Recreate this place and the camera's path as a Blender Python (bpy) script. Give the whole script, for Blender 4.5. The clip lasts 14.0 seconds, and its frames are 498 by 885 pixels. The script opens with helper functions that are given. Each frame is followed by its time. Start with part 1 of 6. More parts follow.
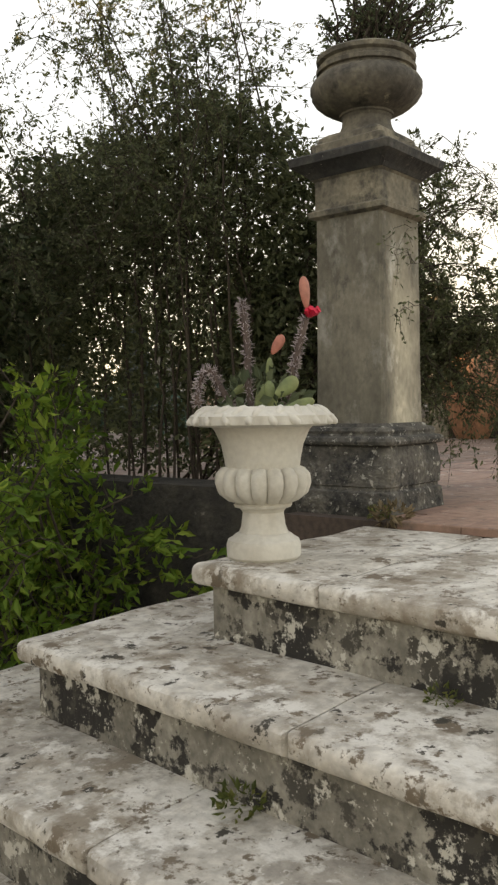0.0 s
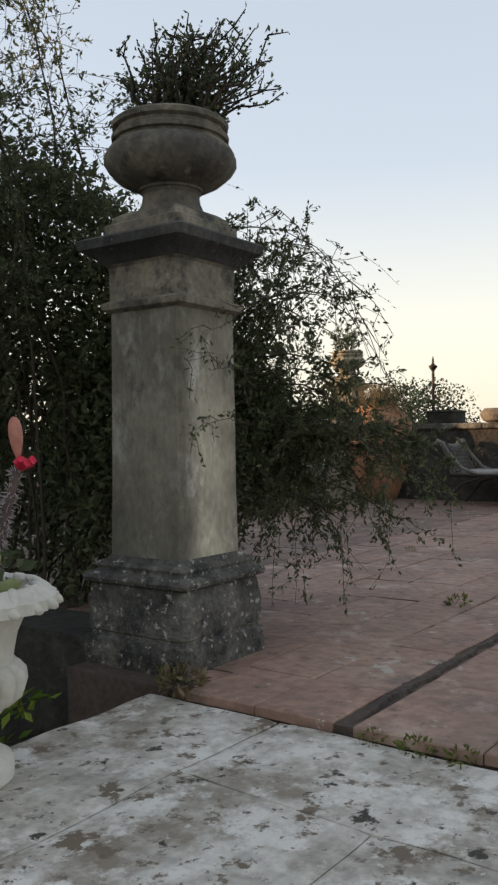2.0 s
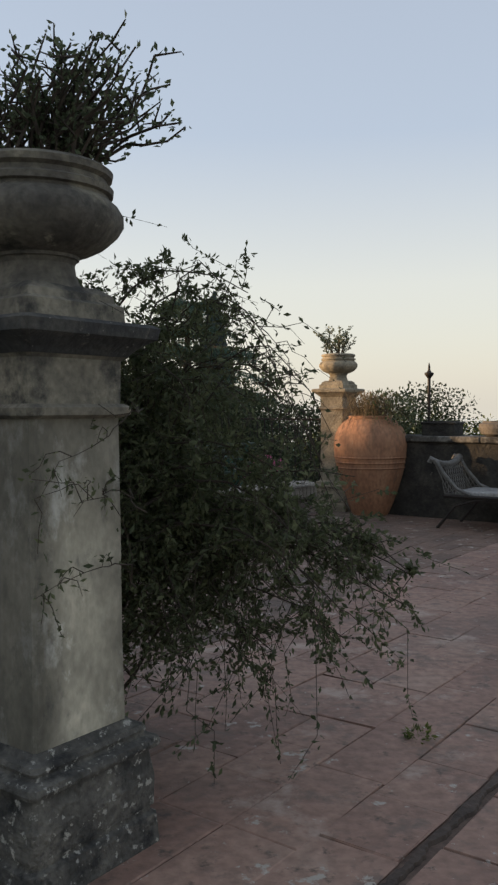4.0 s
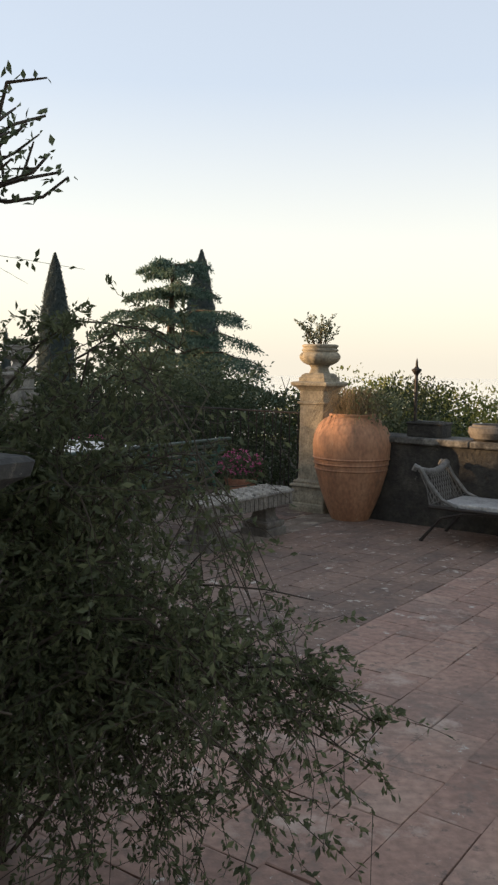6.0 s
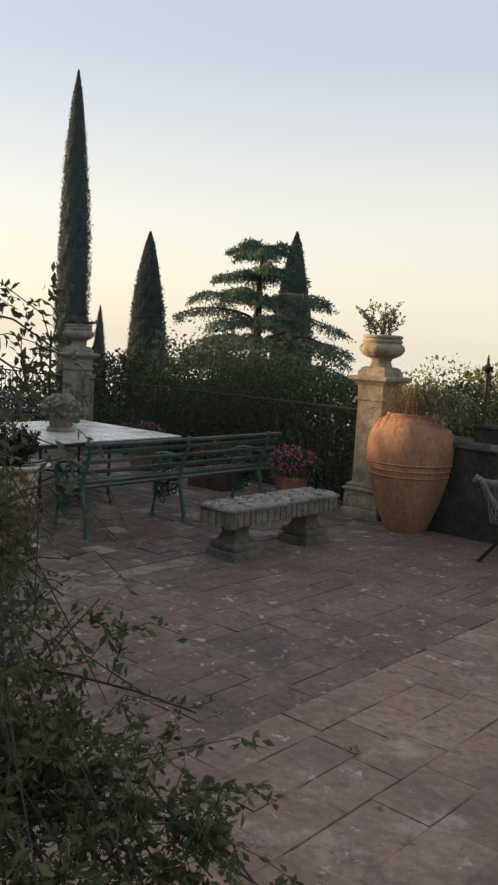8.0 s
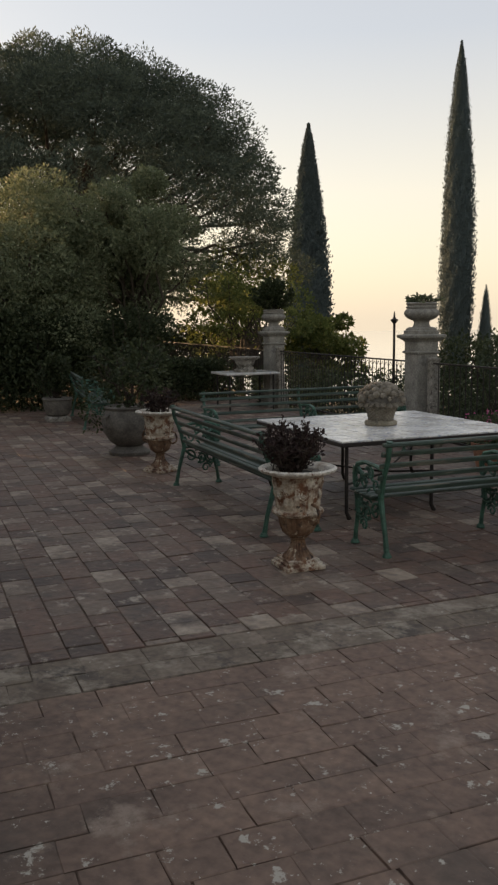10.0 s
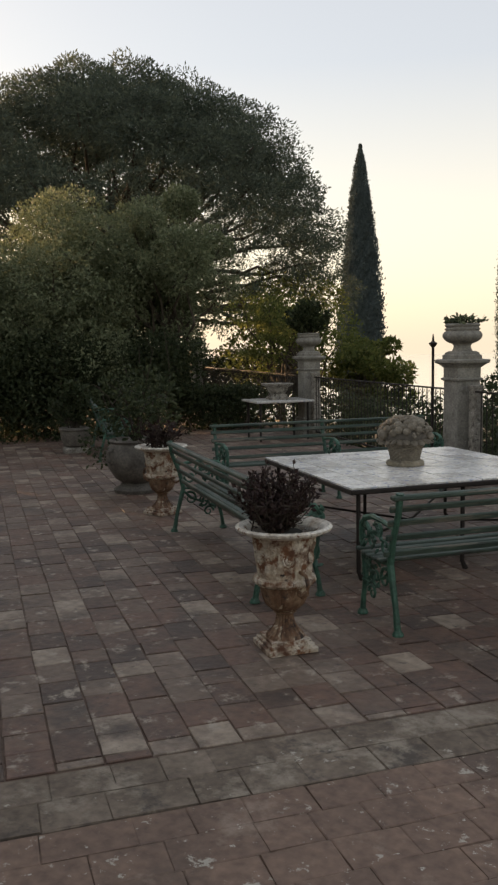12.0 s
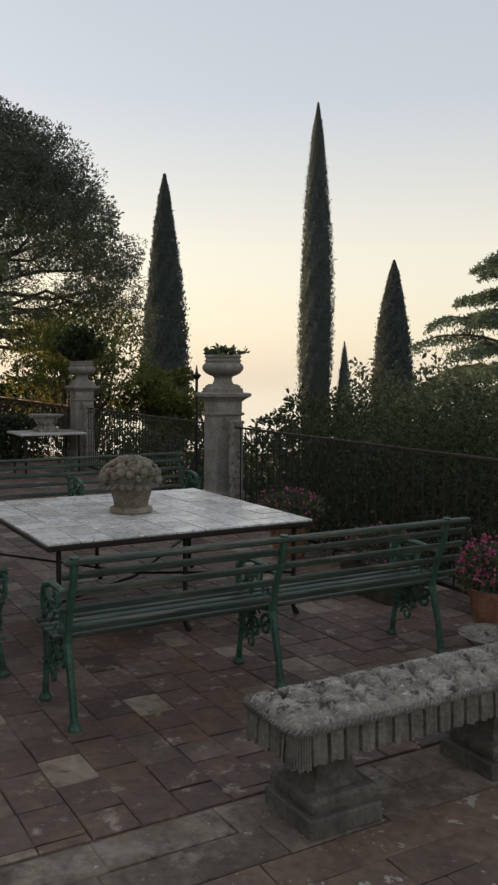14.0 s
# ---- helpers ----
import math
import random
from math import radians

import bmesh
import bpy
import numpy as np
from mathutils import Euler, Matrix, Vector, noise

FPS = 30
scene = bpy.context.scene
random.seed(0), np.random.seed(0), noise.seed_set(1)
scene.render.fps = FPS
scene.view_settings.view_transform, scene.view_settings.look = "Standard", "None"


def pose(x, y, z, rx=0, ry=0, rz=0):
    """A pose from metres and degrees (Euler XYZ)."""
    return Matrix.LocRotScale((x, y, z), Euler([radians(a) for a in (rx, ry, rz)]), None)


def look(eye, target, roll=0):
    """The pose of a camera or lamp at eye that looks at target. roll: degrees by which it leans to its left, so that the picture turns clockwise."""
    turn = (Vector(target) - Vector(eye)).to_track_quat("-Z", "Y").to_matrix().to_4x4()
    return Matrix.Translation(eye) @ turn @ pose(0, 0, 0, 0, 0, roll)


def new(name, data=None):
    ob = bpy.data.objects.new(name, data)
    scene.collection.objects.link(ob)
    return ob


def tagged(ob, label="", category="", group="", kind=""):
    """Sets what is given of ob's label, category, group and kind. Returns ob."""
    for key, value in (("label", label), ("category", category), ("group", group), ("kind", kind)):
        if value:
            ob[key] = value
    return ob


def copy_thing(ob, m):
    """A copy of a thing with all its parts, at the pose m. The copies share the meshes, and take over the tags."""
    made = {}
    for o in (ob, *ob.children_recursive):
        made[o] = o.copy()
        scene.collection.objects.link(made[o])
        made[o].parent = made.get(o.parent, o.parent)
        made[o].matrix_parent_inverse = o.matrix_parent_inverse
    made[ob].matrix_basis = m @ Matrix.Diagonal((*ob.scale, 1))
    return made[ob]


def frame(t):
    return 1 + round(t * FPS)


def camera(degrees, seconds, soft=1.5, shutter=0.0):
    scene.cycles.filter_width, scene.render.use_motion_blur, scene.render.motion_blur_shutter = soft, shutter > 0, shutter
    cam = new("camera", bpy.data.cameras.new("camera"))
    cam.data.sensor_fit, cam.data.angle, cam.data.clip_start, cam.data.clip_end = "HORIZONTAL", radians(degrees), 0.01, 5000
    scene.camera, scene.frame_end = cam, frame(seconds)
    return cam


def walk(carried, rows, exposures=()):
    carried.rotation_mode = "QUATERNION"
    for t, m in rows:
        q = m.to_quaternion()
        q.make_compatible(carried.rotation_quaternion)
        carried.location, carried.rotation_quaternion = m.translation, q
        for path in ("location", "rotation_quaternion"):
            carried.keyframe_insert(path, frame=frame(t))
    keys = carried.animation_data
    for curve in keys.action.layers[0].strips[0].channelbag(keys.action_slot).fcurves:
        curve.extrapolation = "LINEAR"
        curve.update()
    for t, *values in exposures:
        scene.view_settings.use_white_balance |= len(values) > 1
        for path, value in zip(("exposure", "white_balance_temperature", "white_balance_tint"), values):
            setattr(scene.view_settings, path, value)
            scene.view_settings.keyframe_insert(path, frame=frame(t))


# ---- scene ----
cam = camera(32.5, 14.0, 2.4)
PATH = [
    (0, (0.121, -1.015, 0.431), (-0.041, 0.977, 0.353), -0.9),
    (0.5, (0.327, -0.806, 0.456), (0.235, 1.19, 0.373), 0.0),
    (1, (0.461, -0.665, 0.499), (0.415, 1.333, 0.421), -1.0),
    (1.5, (0.568, -0.494, 0.624), (0.534, 1.505, 0.584), -0.7),
    (2, (0.659, -0.386, 0.773), (0.629, 1.614, 0.764), -0.7),
    (2.5, (0.824, -0.164, 0.867), (0.778, 1.835, 0.857), 0.0),
    (3, (0.932, -0.036, 1.019), (0.866, 1.962, 0.977), -0.4),
    (3.5, (0.945, 0.141, 1.1), (0.895, 2.139, 1.041), -0.4),
    (3.7, (0.964, 0.226, 1.167), (0.91, 2.224, 1.102), -0.4),
    (5.8, (1.123, 0.928, 1.595), (1.09, 2.92, 1.41), 1.1),
    (6, (1.135, 1.042, 1.678), (1.108, 3.034, 1.495), 0.9),
    (6.5, (1.191, 1.124, 1.76), (1.192, 3.114, 1.554), 0.6),
    (7, (1.354, 1.337, 1.758), (1.34, 3.324, 1.532), 2.1),
    (7.5, (1.504, 1.539, 1.748), (1.393, 3.523, 1.516), 3.1),
    (7.8, (1.571, 1.742, 1.711), (1.389, 3.721, 1.488), 3.1),
    (8, (1.578, 1.836, 1.747), (1.334, 3.808, 1.519), 3.0),
    (8.5, (1.65, 2.128, 1.725), (1.219, 4.066, 1.484), 1.9),
    (8.8, (1.723, 2.406, 1.704), (1.104, 4.291, 1.447), 1.4),
    (9, (1.774, 2.519, 1.701), (1.064, 4.37, 1.437), 0.9),
    (9.2, (1.788, 2.707, 1.684), (0.983, 4.517, 1.412), 0.5),
    (11.3, (1.632, 4.124, 1.688), (0.396, 5.675, 1.431), -1.3),
    (11.5, (1.594, 4.23, 1.686), (0.373, 5.795, 1.442), -1.3),
    (12, (1.556, 4.563, 1.682), (0.354, 6.147, 1.459), -1.0),
    (12.5, (1.529, 4.884, 1.662), (0.38, 6.508, 1.459), -1.2),
    (13, (1.517, 5.195, 1.692), (0.507, 6.912, 1.519), -1.7),
    (13.5, (1.596, 5.447, 1.685), (0.671, 7.213, 1.527), -0.5),
    (13.7, (1.667, 5.584, 1.7), (0.766, 7.362, 1.538), -0.0),
    (14, (1.734, 5.659, 1.692), (0.896, 7.468, 1.534), 0.3),
]
EXPOSURES = [(0, 1.24, 8650, 12), (1.0, 1.19, 8650, 12), (1.5, 0.84, 7800, 10), (2.2, 0.36, 6800, 10), (3, 0.1, 6550, 10), (3.7, 0.1, 6550, 10), (5.8, 0.5, 6800, 10), (6.5, 0.5, 6800, 10), (7.5, 0.42, 6900, 11), (8, 0.32, 7000, 11), (9, 0.18, 7300, 12), (11.3, 0.44, 7800, 13), (12.4, 0.36, 7600, 12), (13, 0.08, 7600, 12), (13.4, 0.14, 7500, 12), (14, 0.22, 7400, 12)]
walk(cam, [(t, look(eye, target, roll)) for t, eye, target, roll in PATH], EXPOSURES)

# ---- things below ----
# ---------------------------------------------------------------- light
SUN_EL, SUN_AZ = 8.0, -82.0      # degrees; azimuth clockwise from +y
world = bpy.data.worlds.new("world")
scene.world = world
world.use_nodes = True
wn = world.node_tree.nodes
sky = wn.new("ShaderNodeTexSky")
sky.sky_type = "NISHITA"
sky.sun_disc = False
sky.sun_elevation = radians(SUN_EL)
sky.sun_rotation = radians(SUN_AZ)
sky.air_density, sky.dust_density, sky.ozone_density = 1.0, 2.0, 2.0
haze = wn.new("ShaderNodeMix")       # thin even cloud veil over the clear sky
haze.data_type = "RGBA"
haze.inputs[0].default_value = 0.45
veil = wn.new("ShaderNodeValToRGB")  # the veil is cream at the horizon and blue-grey higher up
up = wn.new("ShaderNodeSeparateXYZ")
world.node_tree.links.new(wn.new("ShaderNodeTexCoord").outputs["Generated"], up.inputs[0])
world.node_tree.links.new(up.outputs[2], veil.inputs[0])
for k, (at, c) in enumerate(((0.0, (1.0, 0.945, 0.83)), (0.14, (0.96, 0.935, 0.86)), (0.3, (0.64, 0.71, 0.83)), (0.7, (0.52, 0.59, 0.71)))):
    el = veil.color_ramp.elements[k] if k < 2 else veil.color_ramp.elements.new(at)
    el.position, el.color = at, (*c, 1)
dense = wn.new("ShaderNodeVectorMath")
dense.operation = "SCALE"
dense.inputs[3].default_value = 11.7
world.node_tree.links.new(veil.outputs[0], dense.inputs[0])
world.node_tree.links.new(dense.outputs[0], haze.inputs[7])
world.node_tree.links.new(sky.outputs[0], haze.inputs[6])
world.node_tree.links.new(haze.outputs[2], wn["Background"].inputs[0])
wn["Background"].inputs[1].default_value = 0.12
sun = new("sun", bpy.data.lights.new("sun", "SUN"))
sun.data.energy, sun.data.angle, sun.data.color = 7.0, radians(0.6), (1.0, 0.66, 0.38)
sun.matrix_world = look((0, 0, 30), (-30 * math.sin(radians(SUN_AZ)), -30 * math.cos(radians(SUN_AZ)), 30 - 30 * math.tan(radians(SUN_EL))))

# the terrace's own axes: s along the paving, w across it
TER = pose(0, 0, 0, 0, 0, 55)
rng = np.random.default_rng(7)


# ---------------------------------------------------------------- materials
def material(name, stops, scale=6.0, rough=0.8, metal=0.0, bump=0.3, bump_scale=40.0, vary="", fine=0.25, spots=None, spot_scale=8.0, spot_cut=(0.5, 0.62), tex="Object", stretch=(1, 1, 1), leafy=0.0, depth=0.01, blend=0.55):
    """Noise-mixed colours, with a second finer noise, optional spots of lichen, and variation from piece to piece."""
    m = bpy.data.materials.new(name)
    m.use_nodes = True
    nt = m.node_tree
    n, link = nt.nodes, nt.links.new
    b = n["Principled BSDF"]
    co = n.new("ShaderNodeTexCoord")
    mp = n.new("ShaderNodeMapping")
    mp.inputs["Scale"].default_value = stretch
    link(n.new("ShaderNodeNewGeometry").outputs["Position"] if tex == "World" else co.outputs[tex], mp.inputs[0])
    big = n.new("ShaderNodeTexNoise")
    big.inputs["Scale"].default_value, big.inputs["Detail"].default_value, big.inputs["Roughness"].default_value = scale, 8, 0.65
    link(mp.outputs[0], big.inputs["Vector"])
    ramp = n.new("ShaderNodeValToRGB")
    e = ramp.color_ramp.elements
    while len(e) < len(stops):
        e.new(0.5)
    for i, c in enumerate(stops):
        e[i].position = 0.3 + 0.4 * i / max(1, len(stops) - 1)
        e[i].color = (*c, 1)
    fac = big.outputs["Fac"]
    if vary:
        src = n.new("ShaderNodeObjectInfo").outputs["Random"] if vary == "object" else n.new("ShaderNodeNewGeometry").outputs["Random Per Island"]
        mix = n.new("ShaderNodeMix")
        mix.inputs[0].default_value = blend
        link(fac, mix.inputs[2])
        mr = n.new("ShaderNodeMapRange")
        mr.inputs[3].default_value, mr.inputs[4].default_value = 0.22, 0.78
        link(src, mr.inputs[0])
        link(mr.outputs[0], mix.inputs[3])
        fac = mix.outputs[0]
    link(fac, ramp.inputs[0])
    col = ramp.outputs[0]
    small = n.new("ShaderNodeTexNoise")
    small.inputs["Scale"].default_value, small.inputs["Detail"].default_value = bump_scale, 6
    link(mp.outputs[0], small.inputs["Vector"])
    if fine:
        hs = n.new("ShaderNodeHueSaturation")
        mr2 = n.new("ShaderNodeMapRange")
        mr2.inputs[1].default_value, mr2.inputs[2].default_value = 0.3, 0.7
        mr2.inputs[3].default_value, mr2.inputs[4].default_value = 1 - fine, 1 + fine
        link(small.outputs["Fac"], mr2.inputs[0])
        link(mr2.outputs[0], hs.inputs["Value"])
        link(col, hs.inputs["Color"])
        col = hs.outputs[0]
    for k, (colour, sc, cut) in enumerate(spots or []):
        sp = n.new("ShaderNodeTexNoise")
        sp.inputs["Scale"].default_value, sp.inputs["Detail"].default_value, sp.inputs["Roughness"].default_value = sc, 9, 0.7
        off = n.new("ShaderNodeVectorMath")
        off.inputs[1].default_value = (3.7 * k + 1.3, 2.1 * k, 5.3 * k)
        link(mp.outputs[0], off.inputs[0])
        link(off.outputs[0], sp.inputs["Vector"])
        mk = n.new("ShaderNodeMapRange")
        mk.inputs[1].default_value, mk.inputs[2].default_value = cut
        link(sp.outputs["Fac"], mk.inputs[0])
        mx = n.new("ShaderNodeMix")
        mx.data_type = "RGBA"
        link(mk.outputs[0], mx.inputs[0])
        link(col, mx.inputs[6])
        mx.inputs[7].default_value = (*colour, 1)
        col = mx.outputs[2]
    link(col, b.inputs["Base Color"])
    b.inputs["Roughness"].default_value, b.inputs["Metallic"].default_value = rough, metal
    if bump:
        bp = n.new("ShaderNodeBump")
        bp.inputs["Strength"].default_value, bp.inputs["Distance"].default_value = bump, depth
        link(small.outputs["Fac"], bp.inputs["Height"])
        link(bp.outputs[0], b.inputs["Normal"])
    if leafy:
        tr = n.new("ShaderNodeBsdfTranslucent")
        link(col, tr.inputs[0])
        ms = n.new("ShaderNodeMixShader")
        ms.inputs[0].default_value = leafy
        link(b.outputs[0], ms.inputs[1])
        link(tr.outputs[0], ms.inputs[2])
        link(ms.outputs[0], n["Material Output"].inputs[0])
    return m


BLACK, PALE = (0.025, 0.023, 0.02), (0.55, 0.52, 0.45)
M_STEP = material("weathered_marble", [(0.27, 0.24, 0.2), (0.47, 0.435, 0.375), (0.64, 0.61, 0.55)], 3.0, 0.8, bump=0.7, bump_scale=30, spots=[((0.25, 0.21, 0.16), 3.5, (0.5, 0.62)), ((0.66, 0.63, 0.57), 7, (0.52, 0.6)), ((0.16, 0.125, 0.088), 9, (0.57, 0.605)), ((0.045, 0.04, 0.03), 8, (0.61, 0.63)), ((0.13, 0.108, 0.08), 24, (0.585, 0.635)), ((0.6, 0.57, 0.51), 34, (0.62, 0.66))])
# riser base colour about half as bright as the step tops, plus blotches
M_RISER = material("dark_blotched_riser", [(0.1, 0.093, 0.078), (0.2, 0.187, 0.155), (0.36, 0.34, 0.29)], 5.0, 0.9, bump=0.6, bump_scale=45, spots=[(BLACK, 4.5, (0.5, 0.53)), ((0.06, 0.055, 0.045), 9, (0.56, 0.6)), ((0.5, 0.48, 0.42), 10, (0.58, 0.61)), ((0.45, 0.43, 0.37), 45, (0.6, 0.64))])
M_STONE = material("pillar_stone", [(0.095, 0.086, 0.066), (0.175, 0.158, 0.12), (0.28, 0.25, 0.185)], 4.5, 0.9, bump=0.4, bump_scale=50, spots=[((0.045, 0.043, 0.037), 5, (0.5, 0.63)), ((0.3, 0.265, 0.18), 7, (0.62, 0.72))])
M_SHAFT = material("streaked_shaft", [(0.085, 0.078, 0.06), (0.14, 0.128, 0.098), (0.225, 0.205, 0.16)], 4, 0.9, bump=0.35, bump_scale=50, spots=[((0.29, 0.28, 0.245), 5.5, (0.53, 0.68)), ((0.05, 0.048, 0.04), 9, (0.56, 0.7))], stretch=(1, 1, 0.6), fine=0.16)


def skylit(m):
    """A broad pale streak down the middle of one face: skylight painted as colour."""
    nt = m.node_tree
    n, link = nt.nodes, nt.links.new
    b = n["Principled BSDF"]
    old = b.inputs["Base Color"].links[0].from_socket
    xyz = n.new("ShaderNodeSeparateXYZ")
    wob = n.new("ShaderNodeTexNoise")
    wob.inputs["Scale"].default_value, wob.inputs["Detail"].default_value = 7, 5
    co = n.new("ShaderNodeTexCoord").outputs["Object"]
    link(co, xyz.inputs[0])
    link(co, wob.inputs["Vector"])
    terms = []
    for axis, lo, hi, k in ((0, 0.2, 0.02, 0.12), (0, -0.14, -0.05, 0.05), (1, -0.1, -0.14, 0.0), (2, 1.3, 0.75, 0.5)):
        ad = n.new("ShaderNodeMath")
        ad.operation = "MULTIPLY_ADD"
        ad.inputs[1].default_value = k
        link(wob.outputs["Fac"], ad.inputs[0])
        link(xyz.outputs[axis], ad.inputs[2])
        mr = n.new("ShaderNodeMapRange")
        mr.inputs[1].default_value, mr.inputs[2].default_value = lo + k / 2, hi + k / 2
        link(ad.outputs[0], mr.inputs[0])
        terms.append(mr.outputs[0])
    f = terms[0]
    for o in terms[1:]:
        mu = n.new("ShaderNodeMath")
        mu.operation = "MULTIPLY"
        link(f, mu.inputs[0])
        link(o, mu.inputs[1])
        f = mu.outputs[0]
    mx = n.new("ShaderNodeMix")
    mx.data_type = "RGBA"
    link(f, mx.inputs[0])
    link(old, mx.inputs[6])
    pale = n.new("ShaderNodeHueSaturation")
    pale.inputs["Value"].default_value = 3.3
    link(old, pale.inputs["Color"])
    link(pale.outputs[0], mx.inputs[7])
    link(mx.outputs[2], b.inputs["Base Color"])


skylit(M_SHAFT)
M_PLINTH = material("lichen_stone", [(0.04, 0.039, 0.035), (0.085, 0.08, 0.069), (0.175, 0.162, 0.136)], 7, 0.92, bump=0.9, bump_scale=45, depth=0.02, spots=[((0.025, 0.025, 0.024), 8, (0.52, 0.62)), ((0.34, 0.33, 0.29), 30, (0.58, 0.62)), ((0.4, 0.38, 0.33), 11, (0.63, 0.66))])
M_URN = material("dark_urn_stone", [(0.055, 0.05, 0.042), (0.11, 0.1, 0.08), (0.21, 0.19, 0.14)], 7, 0.9, bump=0.5, bump_scale=50, spots=[((0.27, 0.245, 0.185), 12, (0.62, 0.7)), ((0.02, 0.02, 0.018), 5, (0.55, 0.68))])
# cornice colour much darker than the shaft and frieze, with pale specks
M_CORN = material("near_black_cornice", [(0.018, 0.018, 0.019), (0.04, 0.04, 0.038), (0.1, 0.094, 0.078)], 6, 0.9, bump=0.5, bump_scale=50, spots=[((0.17, 0.155, 0.12), 9, (0.62, 0.7)), ((0.3, 0.29, 0.25), 40, (0.64, 0.69))])
M_SAND = material("warm_sandstone", [(0.16, 0.14, 0.1), (0.26, 0.225, 0.16), (0.36, 0.315, 0.23)], 6, 0.9, bump=0.4, bump_scale=45, spots=[((0.08, 0.072, 0.056), 7, (0.55, 0.68)), ((0.42, 0.38, 0.3), 14, (0.62, 0.7))])
M_FPOST = material("pale_grey_fence_stone", [(0.15, 0.14, 0.118), (0.22, 0.207, 0.178), (0.3, 0.284, 0.247)], 5, 0.9, bump=0.35, bump_scale=45, spots=[((0.09, 0.083, 0.07), 6, (0.55, 0.7)), ((0.38, 0.36, 0.31), 14, (0.62, 0.7))])
M_WHITE = material("white_cast_stone", [(0.44, 0.41, 0.35), (0.54, 0.515, 0.45), (0.6, 0.58, 0.515)], 6, 0.75, bump=0.12, bump_scale=60, fine=0.06, spots=[((0.38, 0.35, 0.28), 7, (0.6, 0.8))])
PAVE = [(0.185, 0.11, 0.081), (0.265, 0.158, 0.117), (0.325, 0.2, 0.147), (0.36, 0.248, 0.187)]
PAVE_SPOTS = [((0.15, 0.105, 0.083), 0.9, (0.5, 0.7)), ((0.18, 0.128, 0.1), 5.0, (0.54, 0.66)), ((0.11, 0.08, 0.062), 13, (0.58, 0.68)), ((0.42, 0.315, 0.25), 2.3, (0.58, 0.68)), ((0.42, 0.37, 0.31), 8, (0.625, 0.655)), ((0.46, 0.42, 0.36), 22, (0.65, 0.68))]
# darker paver copy: grime, plus the shade of this floor put into colour
GRIME_DIM = [(0.1, 0.067, 0.05), (0.15, 0.097, 0.072), (0.195, 0.125, 0.091), (0.225, 0.157, 0.117)]
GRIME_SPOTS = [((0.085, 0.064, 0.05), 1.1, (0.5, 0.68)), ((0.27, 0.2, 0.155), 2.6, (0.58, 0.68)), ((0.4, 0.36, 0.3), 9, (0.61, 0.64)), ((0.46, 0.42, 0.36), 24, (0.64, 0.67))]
M_GRIME_DIM = material("dimmed_grimy_flaked_paver", GRIME_DIM, 1.6, 0.8, bump=0.5, bump_scale=22, vary="object", spots=GRIME_SPOTS, tex="World", blend=0.25)
M_GRIMES_DIM = material("dimmed_grimy_flaked_paver_joined", GRIME_DIM, 1.6, 0.8, bump=0.5, bump_scale=22, vary="island", spots=GRIME_SPOTS, tex="World", blend=0.25)
M_PAVE = material("red_paver", PAVE, 1.3, 0.75, bump=0.5, bump_scale=22, vary="object", spots=PAVE_SPOTS, tex="World", blend=0.28)
M_PAVES = material("red_paver_joined", PAVE, 1.3, 0.75, bump=0.5, bump_scale=22, vary="island", spots=PAVE_SPOTS, tex="World", blend=0.28)
TILE = [(0.06, 0.04, 0.03), (0.1, 0.062, 0.045), (0.142, 0.08, 0.056), (0.132, 0.088, 0.064), (0.17, 0.122, 0.09), (0.31, 0.245, 0.185)]
TILE_SPOTS = [((0.065, 0.047, 0.037), 2.2, (0.52, 0.68)), ((0.34, 0.285, 0.225), 7, (0.57, 0.66)), ((0.05, 0.04, 0.032), 14, (0.6, 0.7)), ((0.42, 0.37, 0.3), 20, (0.65, 0.69))]
M_TILE = material("terracotta_tile", TILE, 2.6, 0.6, bump=0.8, bump_scale=18, vary="object", spots=TILE_SPOTS, tex="World", blend=0.62)
M_TILES = material("terracotta_tile_joined", TILE, 2.6, 0.6, bump=0.8, bump_scale=18, vary="island", spots=TILE_SPOTS, tex="World", blend=0.62)
M_BAND = material("cement_band", [(0.09, 0.067, 0.049), (0.145, 0.11, 0.081), (0.23, 0.18, 0.137)], 3, 0.85, bump=0.5, bump_scale=25, vary="object", tex="World", blend=0.2, spots=[((0.28, 0.235, 0.182), 3.5, (0.51, 0.62)), ((0.075, 0.06, 0.048), 5, (0.55, 0.65)), ((0.42, 0.38, 0.32), 14, (0.63, 0.67))])
M_BANDS = material("cement_band_joined", [(0.09, 0.067, 0.049), (0.145, 0.11, 0.081), (0.23, 0.18, 0.137)], 3, 0.85, bump=0.5, bump_scale=25, vary="island", tex="World", blend=0.2, spots=[((0.28, 0.235, 0.182), 3.5, (0.51, 0.62)), ((0.075, 0.06, 0.048), 5, (0.55, 0.65)), ((0.42, 0.38, 0.32), 14, (0.63, 0.67))])
M_MORTAR = material("earthy_joint", [(0.085, 0.058, 0.044), (0.17, 0.115, 0.087)], 3, 0.95, bump=0.4, tex="World")
M_DRAIN = material("dark_drain", [(0.04, 0.03, 0.024), (0.1, 0.072, 0.056)], 4, 0.95, bump=0.6, tex="World")
M_SOIL = material("soil_ground", [(0.012, 0.011, 0.008), (0.025, 0.023, 0.015), (0.045, 0.045, 0.025)], 0.6, 0.95, bump=0.4, bump_scale=8)
M_GREEN = material("worn_green_paint", [(0.022, 0.052, 0.036), (0.03, 0.09, 0.06), (0.06, 0.16, 0.11)], 9, 0.55, bump=0.2, bump_scale=70, spots=[((0.1, 0.085, 0.06), 14, (0.64, 0.72))])
